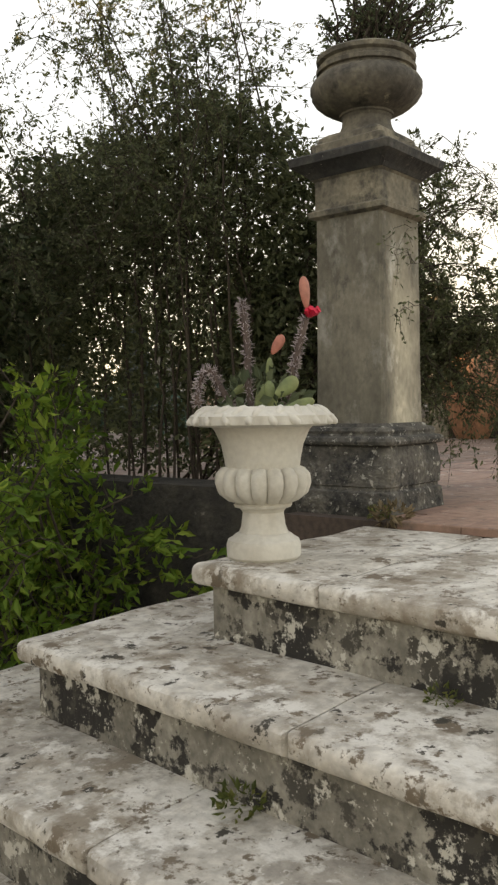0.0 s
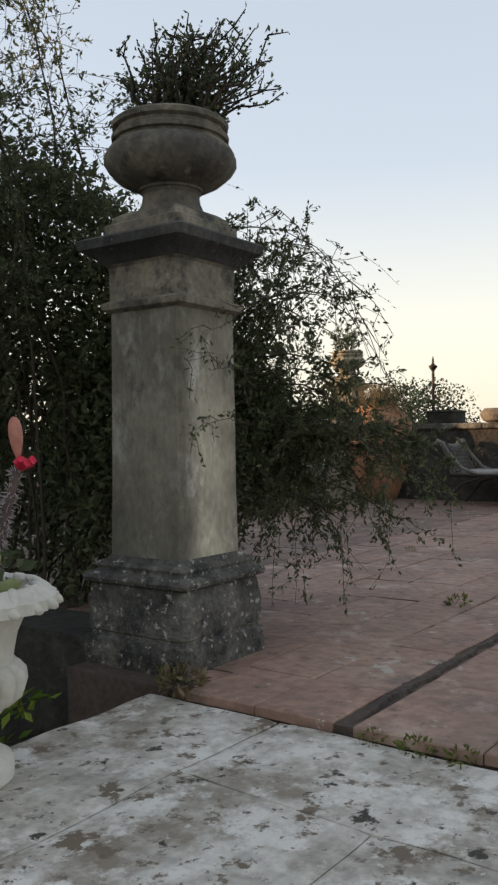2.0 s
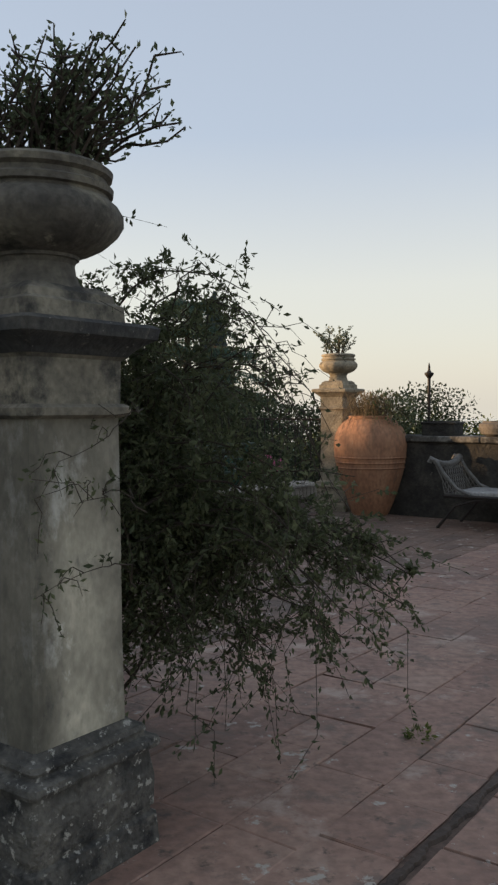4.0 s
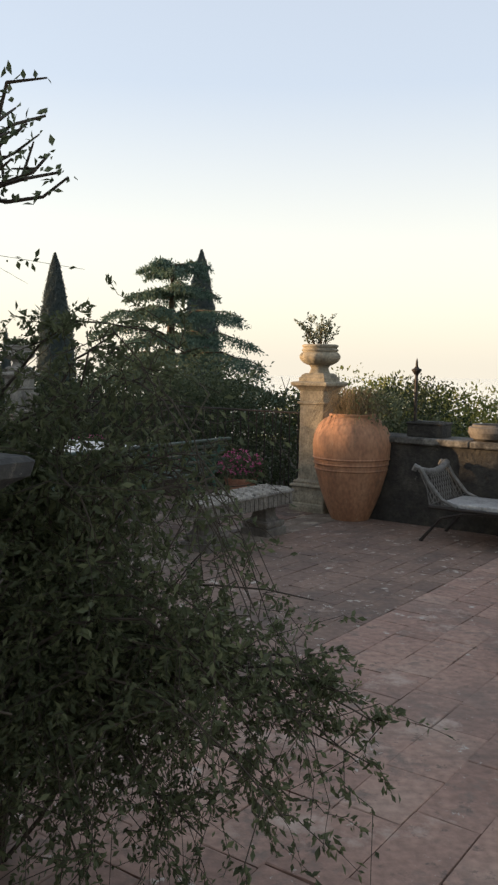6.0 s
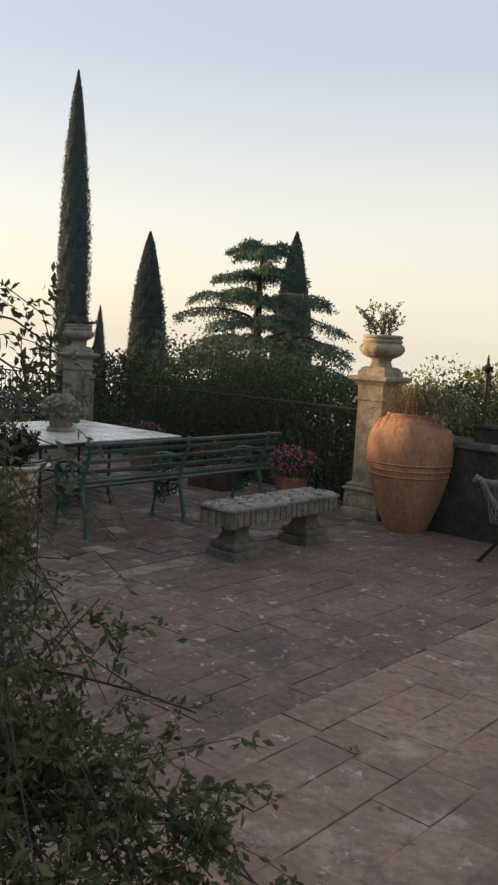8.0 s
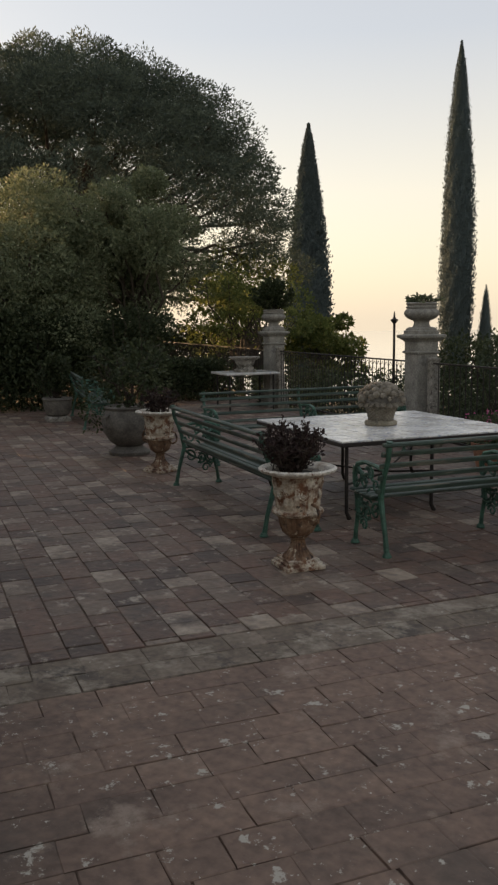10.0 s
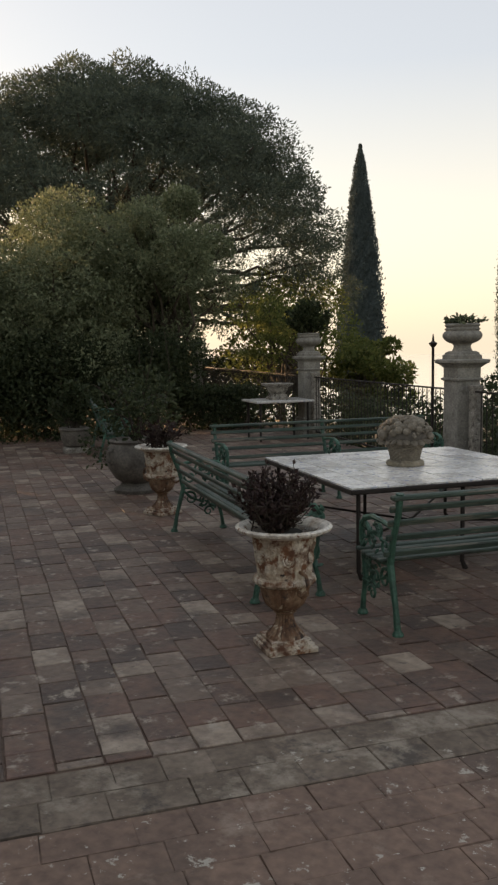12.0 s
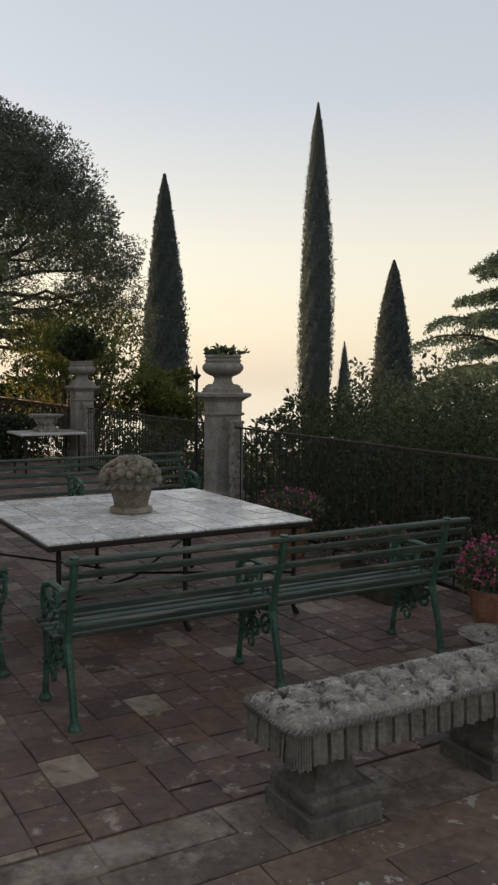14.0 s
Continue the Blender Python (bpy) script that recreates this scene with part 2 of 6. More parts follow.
M_SLAT = material("green_wood_slat", [(0.018, 0.034, 0.025), (0.032, 0.058, 0.042), (0.07, 0.095, 0.072)], 9, 0.62, bump=0.5, bump_scale=60, spots=[((0.15, 0.13, 0.1), 7, (0.54, 0.62)), ((0.025, 0.022, 0.018), 12, (0.57, 0.64))], stretch=(0.25, 3, 3))
M_IRON = material("rusted_iron", [(0.016, 0.013, 0.011), (0.035, 0.026, 0.02)], 9, 0.65, metal=0.3, bump=0.2)
M_FLAKE = material("flaking_white_iron", [(0.24, 0.14, 0.08), (0.46, 0.385, 0.29), (0.64, 0.59, 0.5)], 11, 0.75, bump=0.6, bump_scale=60, spots=[((0.17, 0.07, 0.03), 13, (0.5, 0.58)), ((0.1, 0.04, 0.018), 6, (0.53, 0.63)), ((0.025, 0.015, 0.011), 24, (0.6, 0.65))])
M_CHALK = material("chalky_white_iron", [(0.38, 0.31, 0.24), (0.58, 0.535, 0.46), (0.7, 0.66, 0.59)], 9, 0.75, bump=0.5, bump_scale=60, spots=[((0.2, 0.095, 0.045), 16, (0.58, 0.64))])
M_RUST = material("rust_stained_iron", [(0.075, 0.036, 0.02), (0.16, 0.085, 0.045), (0.33, 0.23, 0.15)], 11, 0.75, bump=0.6, bump_scale=60, spots=[((0.03, 0.017, 0.011), 9, (0.55, 0.63)), ((0.46, 0.38, 0.28), 15, (0.58, 0.63))])
M_CUSH = material("carved_grey_stone", [(0.115, 0.1, 0.08), (0.235, 0.213, 0.177), (0.37, 0.343, 0.295)], 9, 0.9, bump=0.5, bump_scale=60, spots=[((0.05, 0.043, 0.034), 16, (0.53, 0.62)), ((0.46, 0.44, 0.39), 24, (0.58, 0.66))])
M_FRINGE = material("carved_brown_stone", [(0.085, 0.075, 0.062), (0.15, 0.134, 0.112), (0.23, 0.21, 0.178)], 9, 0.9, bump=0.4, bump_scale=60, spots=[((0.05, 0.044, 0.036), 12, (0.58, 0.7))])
M_FRUIT = material("carved_fruit_stone", [(0.09, 0.075, 0.055), (0.18, 0.155, 0.118), (0.29, 0.255, 0.2)], 9, 0.9, bump=0.4, bump_scale=60, vary="object", blend=0.35, spots=[((0.07, 0.058, 0.043), 22, (0.57, 0.68))])
M_LEG = material("dark_grey_stone", [(0.065, 0.057, 0.047), (0.12, 0.106, 0.088), (0.175, 0.156, 0.13)], 6, 0.9, bump=0.4)
M_TERRA = material("terracotta_jar", [(0.22, 0.105, 0.057), (0.31, 0.155, 0.083), (0.37, 0.21, 0.122)], 3, 0.75, bump=0.25, bump_scale=35, spots=[((0.15, 0.09, 0.06), 4, (0.56, 0.72)), ((0.4, 0.27, 0.17), 9, (0.62, 0.72))], stretch=(1, 1, 0.5))
M_POT = material("terracotta_pot", [(0.2, 0.09, 0.055), (0.3, 0.14, 0.085), (0.36, 0.2, 0.13)], 6, 0.8, bump=0.25)
M_GLAZE = material("glazed_white_tile", [(0.42, 0.4, 0.365), (0.63, 0.61, 0.57), (0.8, 0.78, 0.74)], 6, 0.27, bump=0.15, vary="object", spots=[((0.34, 0.37, 0.46), 13, (0.56, 0.62)), ((0.4, 0.36, 0.31), 7, (0.56, 0.7)), ((0.8, 0.78, 0.75), 20, (0.58, 0.63))], tex="World")
M_WICKER = material("white_painted_iron", [(0.2, 0.195, 0.185), (0.38, 0.37, 0.35)], 8, 0.6, bump=0.3)
M_ARM = material("greyed_iron", [(0.07, 0.067, 0.06), (0.17, 0.165, 0.15)], 8, 0.65, bump=0.3)
M_WALL = material("dark_mossy_wall", [(0.015, 0.014, 0.012), (0.035, 0.032, 0.026), (0.07, 0.062, 0.05)], 5, 0.95, bump=0.6, bump_scale=30, depth=0.03, spots=[((0.16, 0.145, 0.12), 13, (0.64, 0.7))])
M_BARK = material("bark", [(0.04, 0.03, 0.022), (0.09, 0.07, 0.05)], 8, 0.95, bump=0.6, stretch=(1, 1, 0.3))
M_TWIG = material("twig", [(0.03, 0.022, 0.016), (0.06, 0.045, 0.03)], 8, 0.9, bump=0)


def leaf_material(name, a, b, c, leafy=0.35, rough=0.6):
    m = material(name, [a, b, c], 0.8, rough, bump=0, vary="island", fine=0, leafy=leafy)
    m.node_tree.nodes["Principled BSDF"].inputs["Specular IOR Level"].default_value = 0.25
    return m


M_HEDGE = leaf_material("dull_hedge_leaf", (0.024, 0.034, 0.016), (0.045, 0.06, 0.028), (0.085, 0.098, 0.046))
M_BUSH = leaf_material("feathery_leaf", (0.052, 0.064, 0.032), (0.092, 0.108, 0.055), (0.17, 0.185, 0.092), 0.45)
M_LIME = leaf_material("fresh_green_leaf", (0.055, 0.11, 0.014), (0.13, 0.22, 0.03), (0.3, 0.38, 0.06), 0.5)
# leaf colour lifted and blued to carry the aerial haze
M_CYP = leaf_material("hazed_cypress_leaf", (0.085, 0.112, 0.112), (0.095, 0.12, 0.117), (0.105, 0.128, 0.12), 0.2, 1.0)
M_CEDAR = leaf_material("cedar_needle", (0.05, 0.092, 0.07), (0.085, 0.14, 0.105), (0.14, 0.2, 0.145), 0.3)
# needles lightened, with the haze before the pine in their colour
M_PINE = leaf_material("hazed_pine_needle", (0.058, 0.078, 0.062), (0.09, 0.112, 0.08), (0.15, 0.17, 0.115), 0.4)
M_OLIVE = leaf_material("grey_green_leaf", (0.05, 0.066, 0.036), (0.095, 0.118, 0.064), (0.19, 0.215, 0.125), 0.42)
M_SHRUB = leaf_material("olive_shrub_leaf", (0.085, 0.105, 0.055), (0.155, 0.18, 0.1), (0.25, 0.27, 0.16), 0.32)
M_TREE = leaf_material("tree_leaf", (0.06, 0.082, 0.026), (0.13, 0.155, 0.046), (0.26, 0.26, 0.085), 0.6)
M_GREYLEAF = leaf_material("succulent_leaf", (0.09, 0.12, 0.09), (0.17, 0.2, 0.14), (0.25, 0.26, 0.17), 0.2)
M_DARKLEAF = leaf_material("dark_red_leaf", (0.02, 0.012, 0.012), (0.04, 0.022, 0.02), (0.06, 0.04, 0.03), 0.2)
M_PINK = leaf_material("pink_petal", (0.42, 0.05, 0.17), (0.6, 0.13, 0.3), (0.72, 0.34, 0.46), 0.3)
M_PURPLE = leaf_material("purple_petal", (0.3, 0.04, 0.3), (0.4, 0.08, 0.4), (0.5, 0.14, 0.5), 0.3)
M_DRY = leaf_material("dry_grass", (0.1, 0.075, 0.04), (0.17, 0.13, 0.075), (0.26, 0.2, 0.12), 0.3)
M_CACTUS = material("cactus_skin", [(0.06, 0.04, 0.036), (0.12, 0.085, 0.07)], 9, 0.7, bump=0.3)
M_SPINE = material("spine", [(0.26, 0.22, 0.22), (0.36, 0.31, 0.31)], 9, 0.7, bump=0)
M_PAD = material("cactus_pad", [(0.09, 0.13, 0.05), (0.16, 0.19, 0.07), (0.26, 0.25, 0.1)], 7, 0.55, bump=0.1)
M_BLUSH = material("blushed_pad", [(0.45, 0.16, 0.11), (0.58, 0.27, 0.2)], 7, 0.5, bump=0.1, leafy=0.25)
M_RED = material("red_bloom", [(0.65, 0.015, 0.05), (0.75, 0.03, 0.08)], 7, 0.5, bump=0, leafy=0.3)


# ---------------------------------------------------------------- mesh helpers
def part(name, bm, mat, parent=None, label="", smooth=False):
    me = bpy.data.meshes.new(name)
    if isinstance(bm, tuple):
        me.from_pydata(*bm)
    else:
        bmesh.ops.recalc_face_normals(bm, faces=bm.faces)
        bm.to_mesh(me)
        bm.free()
    if smooth:
        me.shade_smooth()
        me.set_sharp_from_angle(angle=radians(34))
    me.materials.append(mat)
    ob = new(name, me)
    if name in ("twigwork", "branchwork", "foliage", "grass_tuft", "bloom_mass", "spine_cover"):
        ob["kind"] = "stuff"
    if parent:
        ob.parent = parent
    if label:
        ob["label"] = label
    return ob


def thing(name, label, category, s=None, w=0, z=0, rot=0, group="", kind=""):
    ob = tagged(new(name), label, category, group, kind)
    if s is not None:
        ob.matrix_basis = TER @ pose(s, w, z, 0, 0, rot)
    return ob


def set_at(ob, s, w, z=0, rot=0):
    ob.matrix_basis = TER @ pose(s, w, z, 0, 0, rot)
    return ob


def box(bm, x0, x1, y0, y1, z0, z1, bevel=0.0, seg=1):
    r = bmesh.ops.create_cube(bm, size=1, matrix=Matrix.Translation(((x0 + x1) / 2, (y0 + y1) / 2, (z0 + z1) / 2)) @ Matrix.Diagonal((x1 - x0, y1 - y0, z1 - z0, 1)))
    if bevel:
        es = list({e for v in r["verts"] for e in v.link_edges})
        bmesh.ops.bevel(bm, geom=es, offset=bevel, segments=seg, affect="EDGES", profile=0.6)
    return bm


def boxed(*a, **k):
    return box(bmesh.new(), *a, **k)


def lathe(profile, n=32, shape=None, bm=None, cap=True):
    """Turn (r, z) round z. shape(r, z, angle) may change the radius."""
    bm = bm or bmesh.new()
    rings = []
    for r, z in profile:
        ring = []
        for i in range(n):
            a = 2 * math.pi * i / n
            q = shape(r, z, a) if shape else r
            ring.append(bm.verts.new((q * math.cos(a), q * math.sin(a), z)))
        rings.append(ring)
    for a, b in zip(rings, rings[1:]):
        for i in range(n):
            bm.faces.new((a[i], a[(i + 1) % n], b[(i + 1) % n], b[i]))
    if cap:
        bm.faces.new(rings[0][::-1])
        bm.faces.new(rings[-1])
    return bm


def squares(profile, bm=None, wear=0.0):
    """A stack of square mouldings: (half width, z)."""
    bm = bm or bmesh.new()
    rings = []
    for h, z in profile:
        ring = []
        c = min(0.012, h * 0.06)
        for sx, sy in ((1, -1), (1, 1), (-1, 1), (-1, -1)):
            p, q = Vector((sx * h, sy * (h - c), z)), Vector((sx * (h - c), sy * h, z))
            for v in ((p, q) if sx * sy > 0 else (q, p)):
                if wear:
                    v = v + Vector((noise.noise(v * 9), noise.noise(v * 9 + Vector((5, 1, 2))), 0)) * wear
                ring.append(bm.verts.new(v))
        rings.append(ring)
    for a, b in zip(rings, rings[1:]):
        for i in range(8):
            bm.faces.new((a[i], a[(i + 1) % 8], b[(i + 1) % 8], b[i]))
    bm.faces.new(rings[0][::-1])
    bm.faces.new(rings[-1])
    return bm


def tube(points, radii, n=6, bm=None):
    bm = bm or bmesh.new()
    pts = [Vector(p) for p in points]
    if not hasattr(radii, "__len__"):
        radii = [radii] * len(pts)
    rings = []
    for i, p in enumerate(pts):
        d = (pts[min(i + 1, len(pts) - 1)] - pts[max(i - 1, 0)])
        d = d.normalized() if d.length > 1e-9 else Vector((0, 0, 1))
        side = d.cross(Vector((0.13, 0.31, 1) if abs(d.z) < 0.9 else (1, 0.2, 0))).normalized()
        up = side.cross(d)
        rings.append([bm.verts.new(p + radii[i] * (math.cos(2 * math.pi * k / n) * side + math.sin(2 * math.pi * k / n) * up)) for k in range(n)])
    for a, b in zip(rings, rings[1:]):
        for k in range(n):
            bm.faces.new((a[k], a[(k + 1) % n], b[(k + 1) % n], b[k]))
    bm.faces.new(rings[0][::-1])
    bm.faces.new(rings[-1])
    return bm


def spiral(centre, r0, r1, turns, start, axis="yz", n=18):
    """Points of a scroll in a plane."""
    out = []
    for i in range(n + 1):
        f = i / n
        a, r = start + turns * 2 * math.pi * f, r0 + (r1 - r0) * f
        d = (0, r * math.cos(a), r * math.sin(a)) if axis == "yz" else (r * math.cos(a), 0, r * math.sin(a))
        out.append(Vector(centre) + Vector(d))
    return out


def leaf_mesh(points, size, stretch=2.2, up=0.3, seed=1, outward=None, droop=0.0):
    """Many small folded leaves at the points: verts, edges, faces."""
    g = np.random.default_rng(seed)
    p = np.asarray(points, float)
    k = len(p)
    d = g.normal(size=(k, 3))
    if outward is not None:
        d += np.asarray(outward) * 1.2
    d[:, 2] += up - droop
    d /= np.linalg.norm(d, axis=1)[:, None]
    q = g.normal(size=(k, 3))
    side = np.cross(d, q)
    side /= np.linalg.norm(side, axis=1)[:, None]
    nrm = np.cross(side, d)
    ln = size * g.uniform(0.6, 1.4, (k, 1)) if not hasattr(size, "__len__") else np.asarray(size)[:, None]
    wd = ln / stretch
    v = np.stack([p, p + d * ln * 0.5 + side * wd * 0.5 + nrm * wd * 0.2, p + d * ln, p + d * ln * 0.5 - side * wd * 0.5 + nrm * wd * 0.2], 1).reshape(-1, 3)
    f = np.arange(4 * k).reshape(-1, 4)
    return v.tolist(), [], f.tolist()


def blob(centre, radii, count, seed, shell=0.6):
    """Points in an ellipsoid, thicker near its skin, with the way outwards."""
    g = np.random.default_rng(seed)
    d = g.normal(size=(count, 3))
    d /= np.linalg.norm(d, axis=1)[:, None]
    r = shell + (1 - shell) * g.random((count, 1)) ** 0.6
    bump = 1 + 0.18 * np.sin(5 * d[:, :1] + 3 * d[:, 1:2] + seed) * np.cos(4 * d[:, 2:] + seed)
    return np.asarray(centre) + d * r * bump * np.asarray(radii), d


def blobs(rows, seed):
    ps, ds = [], []
    for i, (c, r, k) in enumerate(rows):
        p, d = blob(c, r, k, seed + i)
        ps.append(p)
        ds.append(d)
    return np.concatenate(ps), np.concatenate(ds)


def branch(a, b, sag, r0, r1, k=7, seed=0, wob=0.04):
    g = np.random.default_rng(seed)
    a, b = Vector(a), Vector(b)
    pts = []
    for i in range(k):
        f = i / (k - 1)
        p = a.lerp(b, f) + Vector((0, 0, sag * 4 * f * (1 - f)))
        if 0 < i < k - 1:
            p += Vector(g.normal(size=3) * wob * (b - a).length)
        pts.append(p)
    return pts, [r0 + (r1 - r0) * i / (k - 1) for i in range(k)]


# ---------------------------------------------------------------- setting
def sheet(name, x0, x1, y0, y1, z, mat, label, depth=0.3):
    ob = part(name, boxed(x0, x1, y0, y1, z - depth, z), mat)
    ob.matrix_basis = TER.copy()
    return tagged(ob, label, "", "", "structure")


# ground: level round the terrace, then falling away down the hill
gm = bmesh.new()
rs = [0.5, 12, 20, 40, 70, 120, 250, 600, 2500]
hs = [-1.06, -1.06, -1.2, -2.5, -5, -14, -38, -72, -95]
rings = [[gm.verts.new((r * math.cos(a), 8 + r * math.sin(a), h + (0.3 * noise.noise(Vector((r * math.cos(a) * 0.1, r * math.sin(a) * 0.1, 0))) if r > 12 else 0))) for a in [2 * math.pi * i / 64 for i in range(64)]] for r, h in zip(rs, hs)]
for a, b in zip(rings, rings[1:]):
    for i in range(64):
        gm.faces.new((a[i], a[(i + 1) % 64], b[(i + 1) % 64], b[i]))
gm.faces.new(rings[0])
tagged(part("ground", gm, M_SOIL), "dark earth ground falling away down the hillside", "ground", "", "structure")
# horizon haze is painted into the sea's near-white colour
M_SEA = material("hazed_far_sea", [(0.68, 0.68, 0.67), (0.74, 0.74, 0.73)], 0.01, 0.1, bump=0)
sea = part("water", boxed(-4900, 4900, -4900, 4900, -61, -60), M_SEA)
tagged(sea, "sea far below, painted pale for the evening haze", "sea", "", "structure")

# terrace body and its front retaining wall
sheet("floor_bed_front", 2.086, 2.5, -4.0, 1.49, -0.011, M_DRAIN, "dark mortar bed under the terrace edge", 1.2)
sheet("floor_bed", 2.5, 10.7, -4.0, 30.0, -0.011, M_MORTAR, "dark mortar bed under the terrace paving", 1.2)
ret = sheet("wall_retaining", 2.19, 2.5, 1.5, 14.0, 0.07, M_WALL, "dark mossy retaining wall along the terrace edge", 1.15)


# steps: slabs with a rounded nose, wrapping round the corner
def slab_edge(s0, s1, w0, w1, z, front, side, thick=0.075):
    """A slab; only its free edges, front (low s) and side (high w), have a rounded nose."""
    bm = bmesh.new()
    box(bm, s0, s1, w0, w1, z - thick, z)
    free = [e for e in bm.edges if (front and all(v.co.x < s0 + 1e-4 for v in e.verts)) or (side and all(v.co.y > w1 - 1e-4 for v in e.verts))]
    if free:
        bmesh.ops.bevel(bm, geom=free, offset=0.03, segments=4, affect="EDGES", profile=0.6)
    bmesh.ops.subdivide_edges(bm, edges=[e for e in bm.edges if e.calc_length() > 0.25], cuts=16, use_grid_fill=True)
    for v in bm.verts:
        p = Vector((v.co.x * 6, v.co.y * 6, v.co.z * 6))
        k = 0.012 if v.co.x < s0 + 0.05 or v.co.y > w1 - 0.05 else 0.004
        v.co += Vector((noise.noise(p) * k, noise.noise(p + Vector((9, 0, 0))) * k, noise.noise(p * 0.6 + Vector((0, 7, 0))) * 0.006))
        if z - v.co.z < 0.02 and (abs(v.co.y - w0) < 0.02 or (not side and abs(v.co.y - w1) < 0.02)):
            v.co.z -= 0.004
    return bm


STEP, TOP = 0.228, -0.03
W_OUT = [1.1, 1.515, 1.95, 2.36]
S_OUT = [1.035, 0.665, 0.33, 0.0]
SLABS = [   # (s from, s to, w from, w to)
    [(1.035, 2.065, 0.6, 1.1), (1.035, 1.62, 0.06, 0.6), (1.62, 2.065, -0.35, 0.6), (1.035, 1.62, -0.9, 0.06), (1.62, 2.065, -1.5, -0.35), (1.035, 1.62, -2.2, -0.9), (1.62, 2.065, -4.0, -1.5), (1.035, 1.62, -4.0, -2.2)],
    [(0.665, 1.3, 0.42, 1.515), (0.665, 1.3, -0.5, 0.42), (0.665, 1.3, -1.7, -0.5), (0.665, 1.3, -4.0, -1.7), (1.3, 2.18, 1.0, 1.515)],
    [(0.33, 0.98, 0.72, 1.95), (0.33, 0.98, -0.5, 0.72), (0.33, 0.98, -1.9, -0.5), (0.33, 0.98, -4.0, -1.9), (0.98, 2.18, 1.45, 1.95)],
    [(0.0, 0.66, 0.5, 2.36), (0.0, 0.66, -1.2, 0.5), (0.0, 0.66, -4.0, -1.2), (0.66, 2.18, 1.86, 2.36)],
]


def askew(bm):
    """The flight's front runs out of true with the terrace edge behind it."""
    for v in bm.verts:
        v.co.x += 0.085 * (v.co.y - 0.45) * min(1.0, max(0.0, (2.065 - v.co.x) / 1.0))
    return bm


for i in range(4):
    st = thing("stair_step", "weathered pale marble step with black lichen patches", "step", 0, 0, 0, group="terrace steps")
    part("riser", askew(boxed(S_OUT[i] + 0.05, 2.085, -4.0, W_OUT[i] - 0.055, TOP - STEP * (i + 1) - 0.1, TOP - STEP * i - 0.06, 0.006)), M_RISER, st, "darker riser with black and grey lichen")
    for sa, sb_, wa, wb in SLABS[i]:
        part("slab", askew(slab_edge(sa + (0 if sa == S_OUT[i] else 0.002), sb_ - 0.002, wa + 0.002, wb - (0 if wb == W_OUT[i] else 0.002), TOP - STEP * i, sa == S_OUT[i], wb == W_OUT[i], 0.065)), M_STEP, st, smooth=True)


# ---------------------------------------------------------------- pillars with urns
def pillar(label, shaft, stone, plinth, corn, urn_stone, group="terrace pillars"):
    p = tagged(new("stone_pillar"), label, "pillar", group)
    part("plinth", squares([(0.228, -0.03), (0.234, 0.0), (0.236, 0.05), (0.232, 0.085), (0.22, 0.092), (0.218, 0.104), (0.224, 0.11), (0.222, 0.19), (0.22, 0.268), (0.212, 0.275)], wear=0.016), plinth, p, "blackened lichened plinth")
    part("base_moulding", squares([(0.224, 0.275), (0.236, 0.28), (0.241, 0.292), (0.236, 0.306), (0.22, 0.312), (0.208, 0.314), (0.205, 0.322), (0.209, 0.334), (0.202, 0.346), (0.182, 0.35), (0.17, 0.365)], wear=0.007), plinth, p)
    part("shaft", squares([(0.166, 0.365), (0.163, 0.6), (0.161, 0.9), (0.16, 1.225)], wear=0.003), shaft, p, "streaked shaft with one face painted paler for skylight")
    part("neck_moulding", squares([(0.163, 1.225), (0.185, 1.235), (0.188, 1.255), (0.17, 1.265)], wear=0.004), stone, p)
    part("frieze", squares([(0.163, 1.265), (0.165, 1.385), (0.175, 1.395)], wear=0.004), stone, p)
    part("cornice", squares([(0.178, 1.395), (0.19, 1.41), (0.215, 1.43), (0.24, 1.445), (0.246, 1.475), (0.232, 1.485), (0.18, 1.49)], wear=0.006), corn, p, "near-black moulded cornice")
    part("pedestal", squares([(0.175, 1.49), (0.174, 1.535), (0.155, 1.545), (0.15, 1.565), (0.12, 1.585)], wear=0.005), stone, p)

    def gad(r, z, a):
        return r * (1 + 0.055 * abs(math.sin(6 * a)) ** 0.7 * max(0, 1 - abs(z - 1.75) / 0.085))
    prof = [(0.14, 1.56), (0.132, 1.575), (0.117, 1.595), (0.106, 1.62), (0.102, 1.648), (0.108, 1.66), (0.115, 1.663), (0.115, 1.672), (0.15, 1.684), (0.186, 1.703), (0.213, 1.73), (0.228, 1.758), (0.231, 1.785), (0.22, 1.81), (0.198, 1.828), (0.198, 1.836), (0.21, 1.84), (0.212, 1.856), (0.196, 1.864), (0.194, 1.878), (0.208, 1.886), (0.211, 1.902), (0.198, 1.912), (0.18, 1.916), (0.15, 1.9), (0.142, 1.83)]
    part("urn", lathe(prof, 96, gad), urn_stone, p, "squat gadrooned stone urn", smooth=True)
    soil = part("soil", lathe([(0.15, 1.83), (0.146, 1.86), (0.01, 1.87)], 20), M_SOIL, p)
    return p


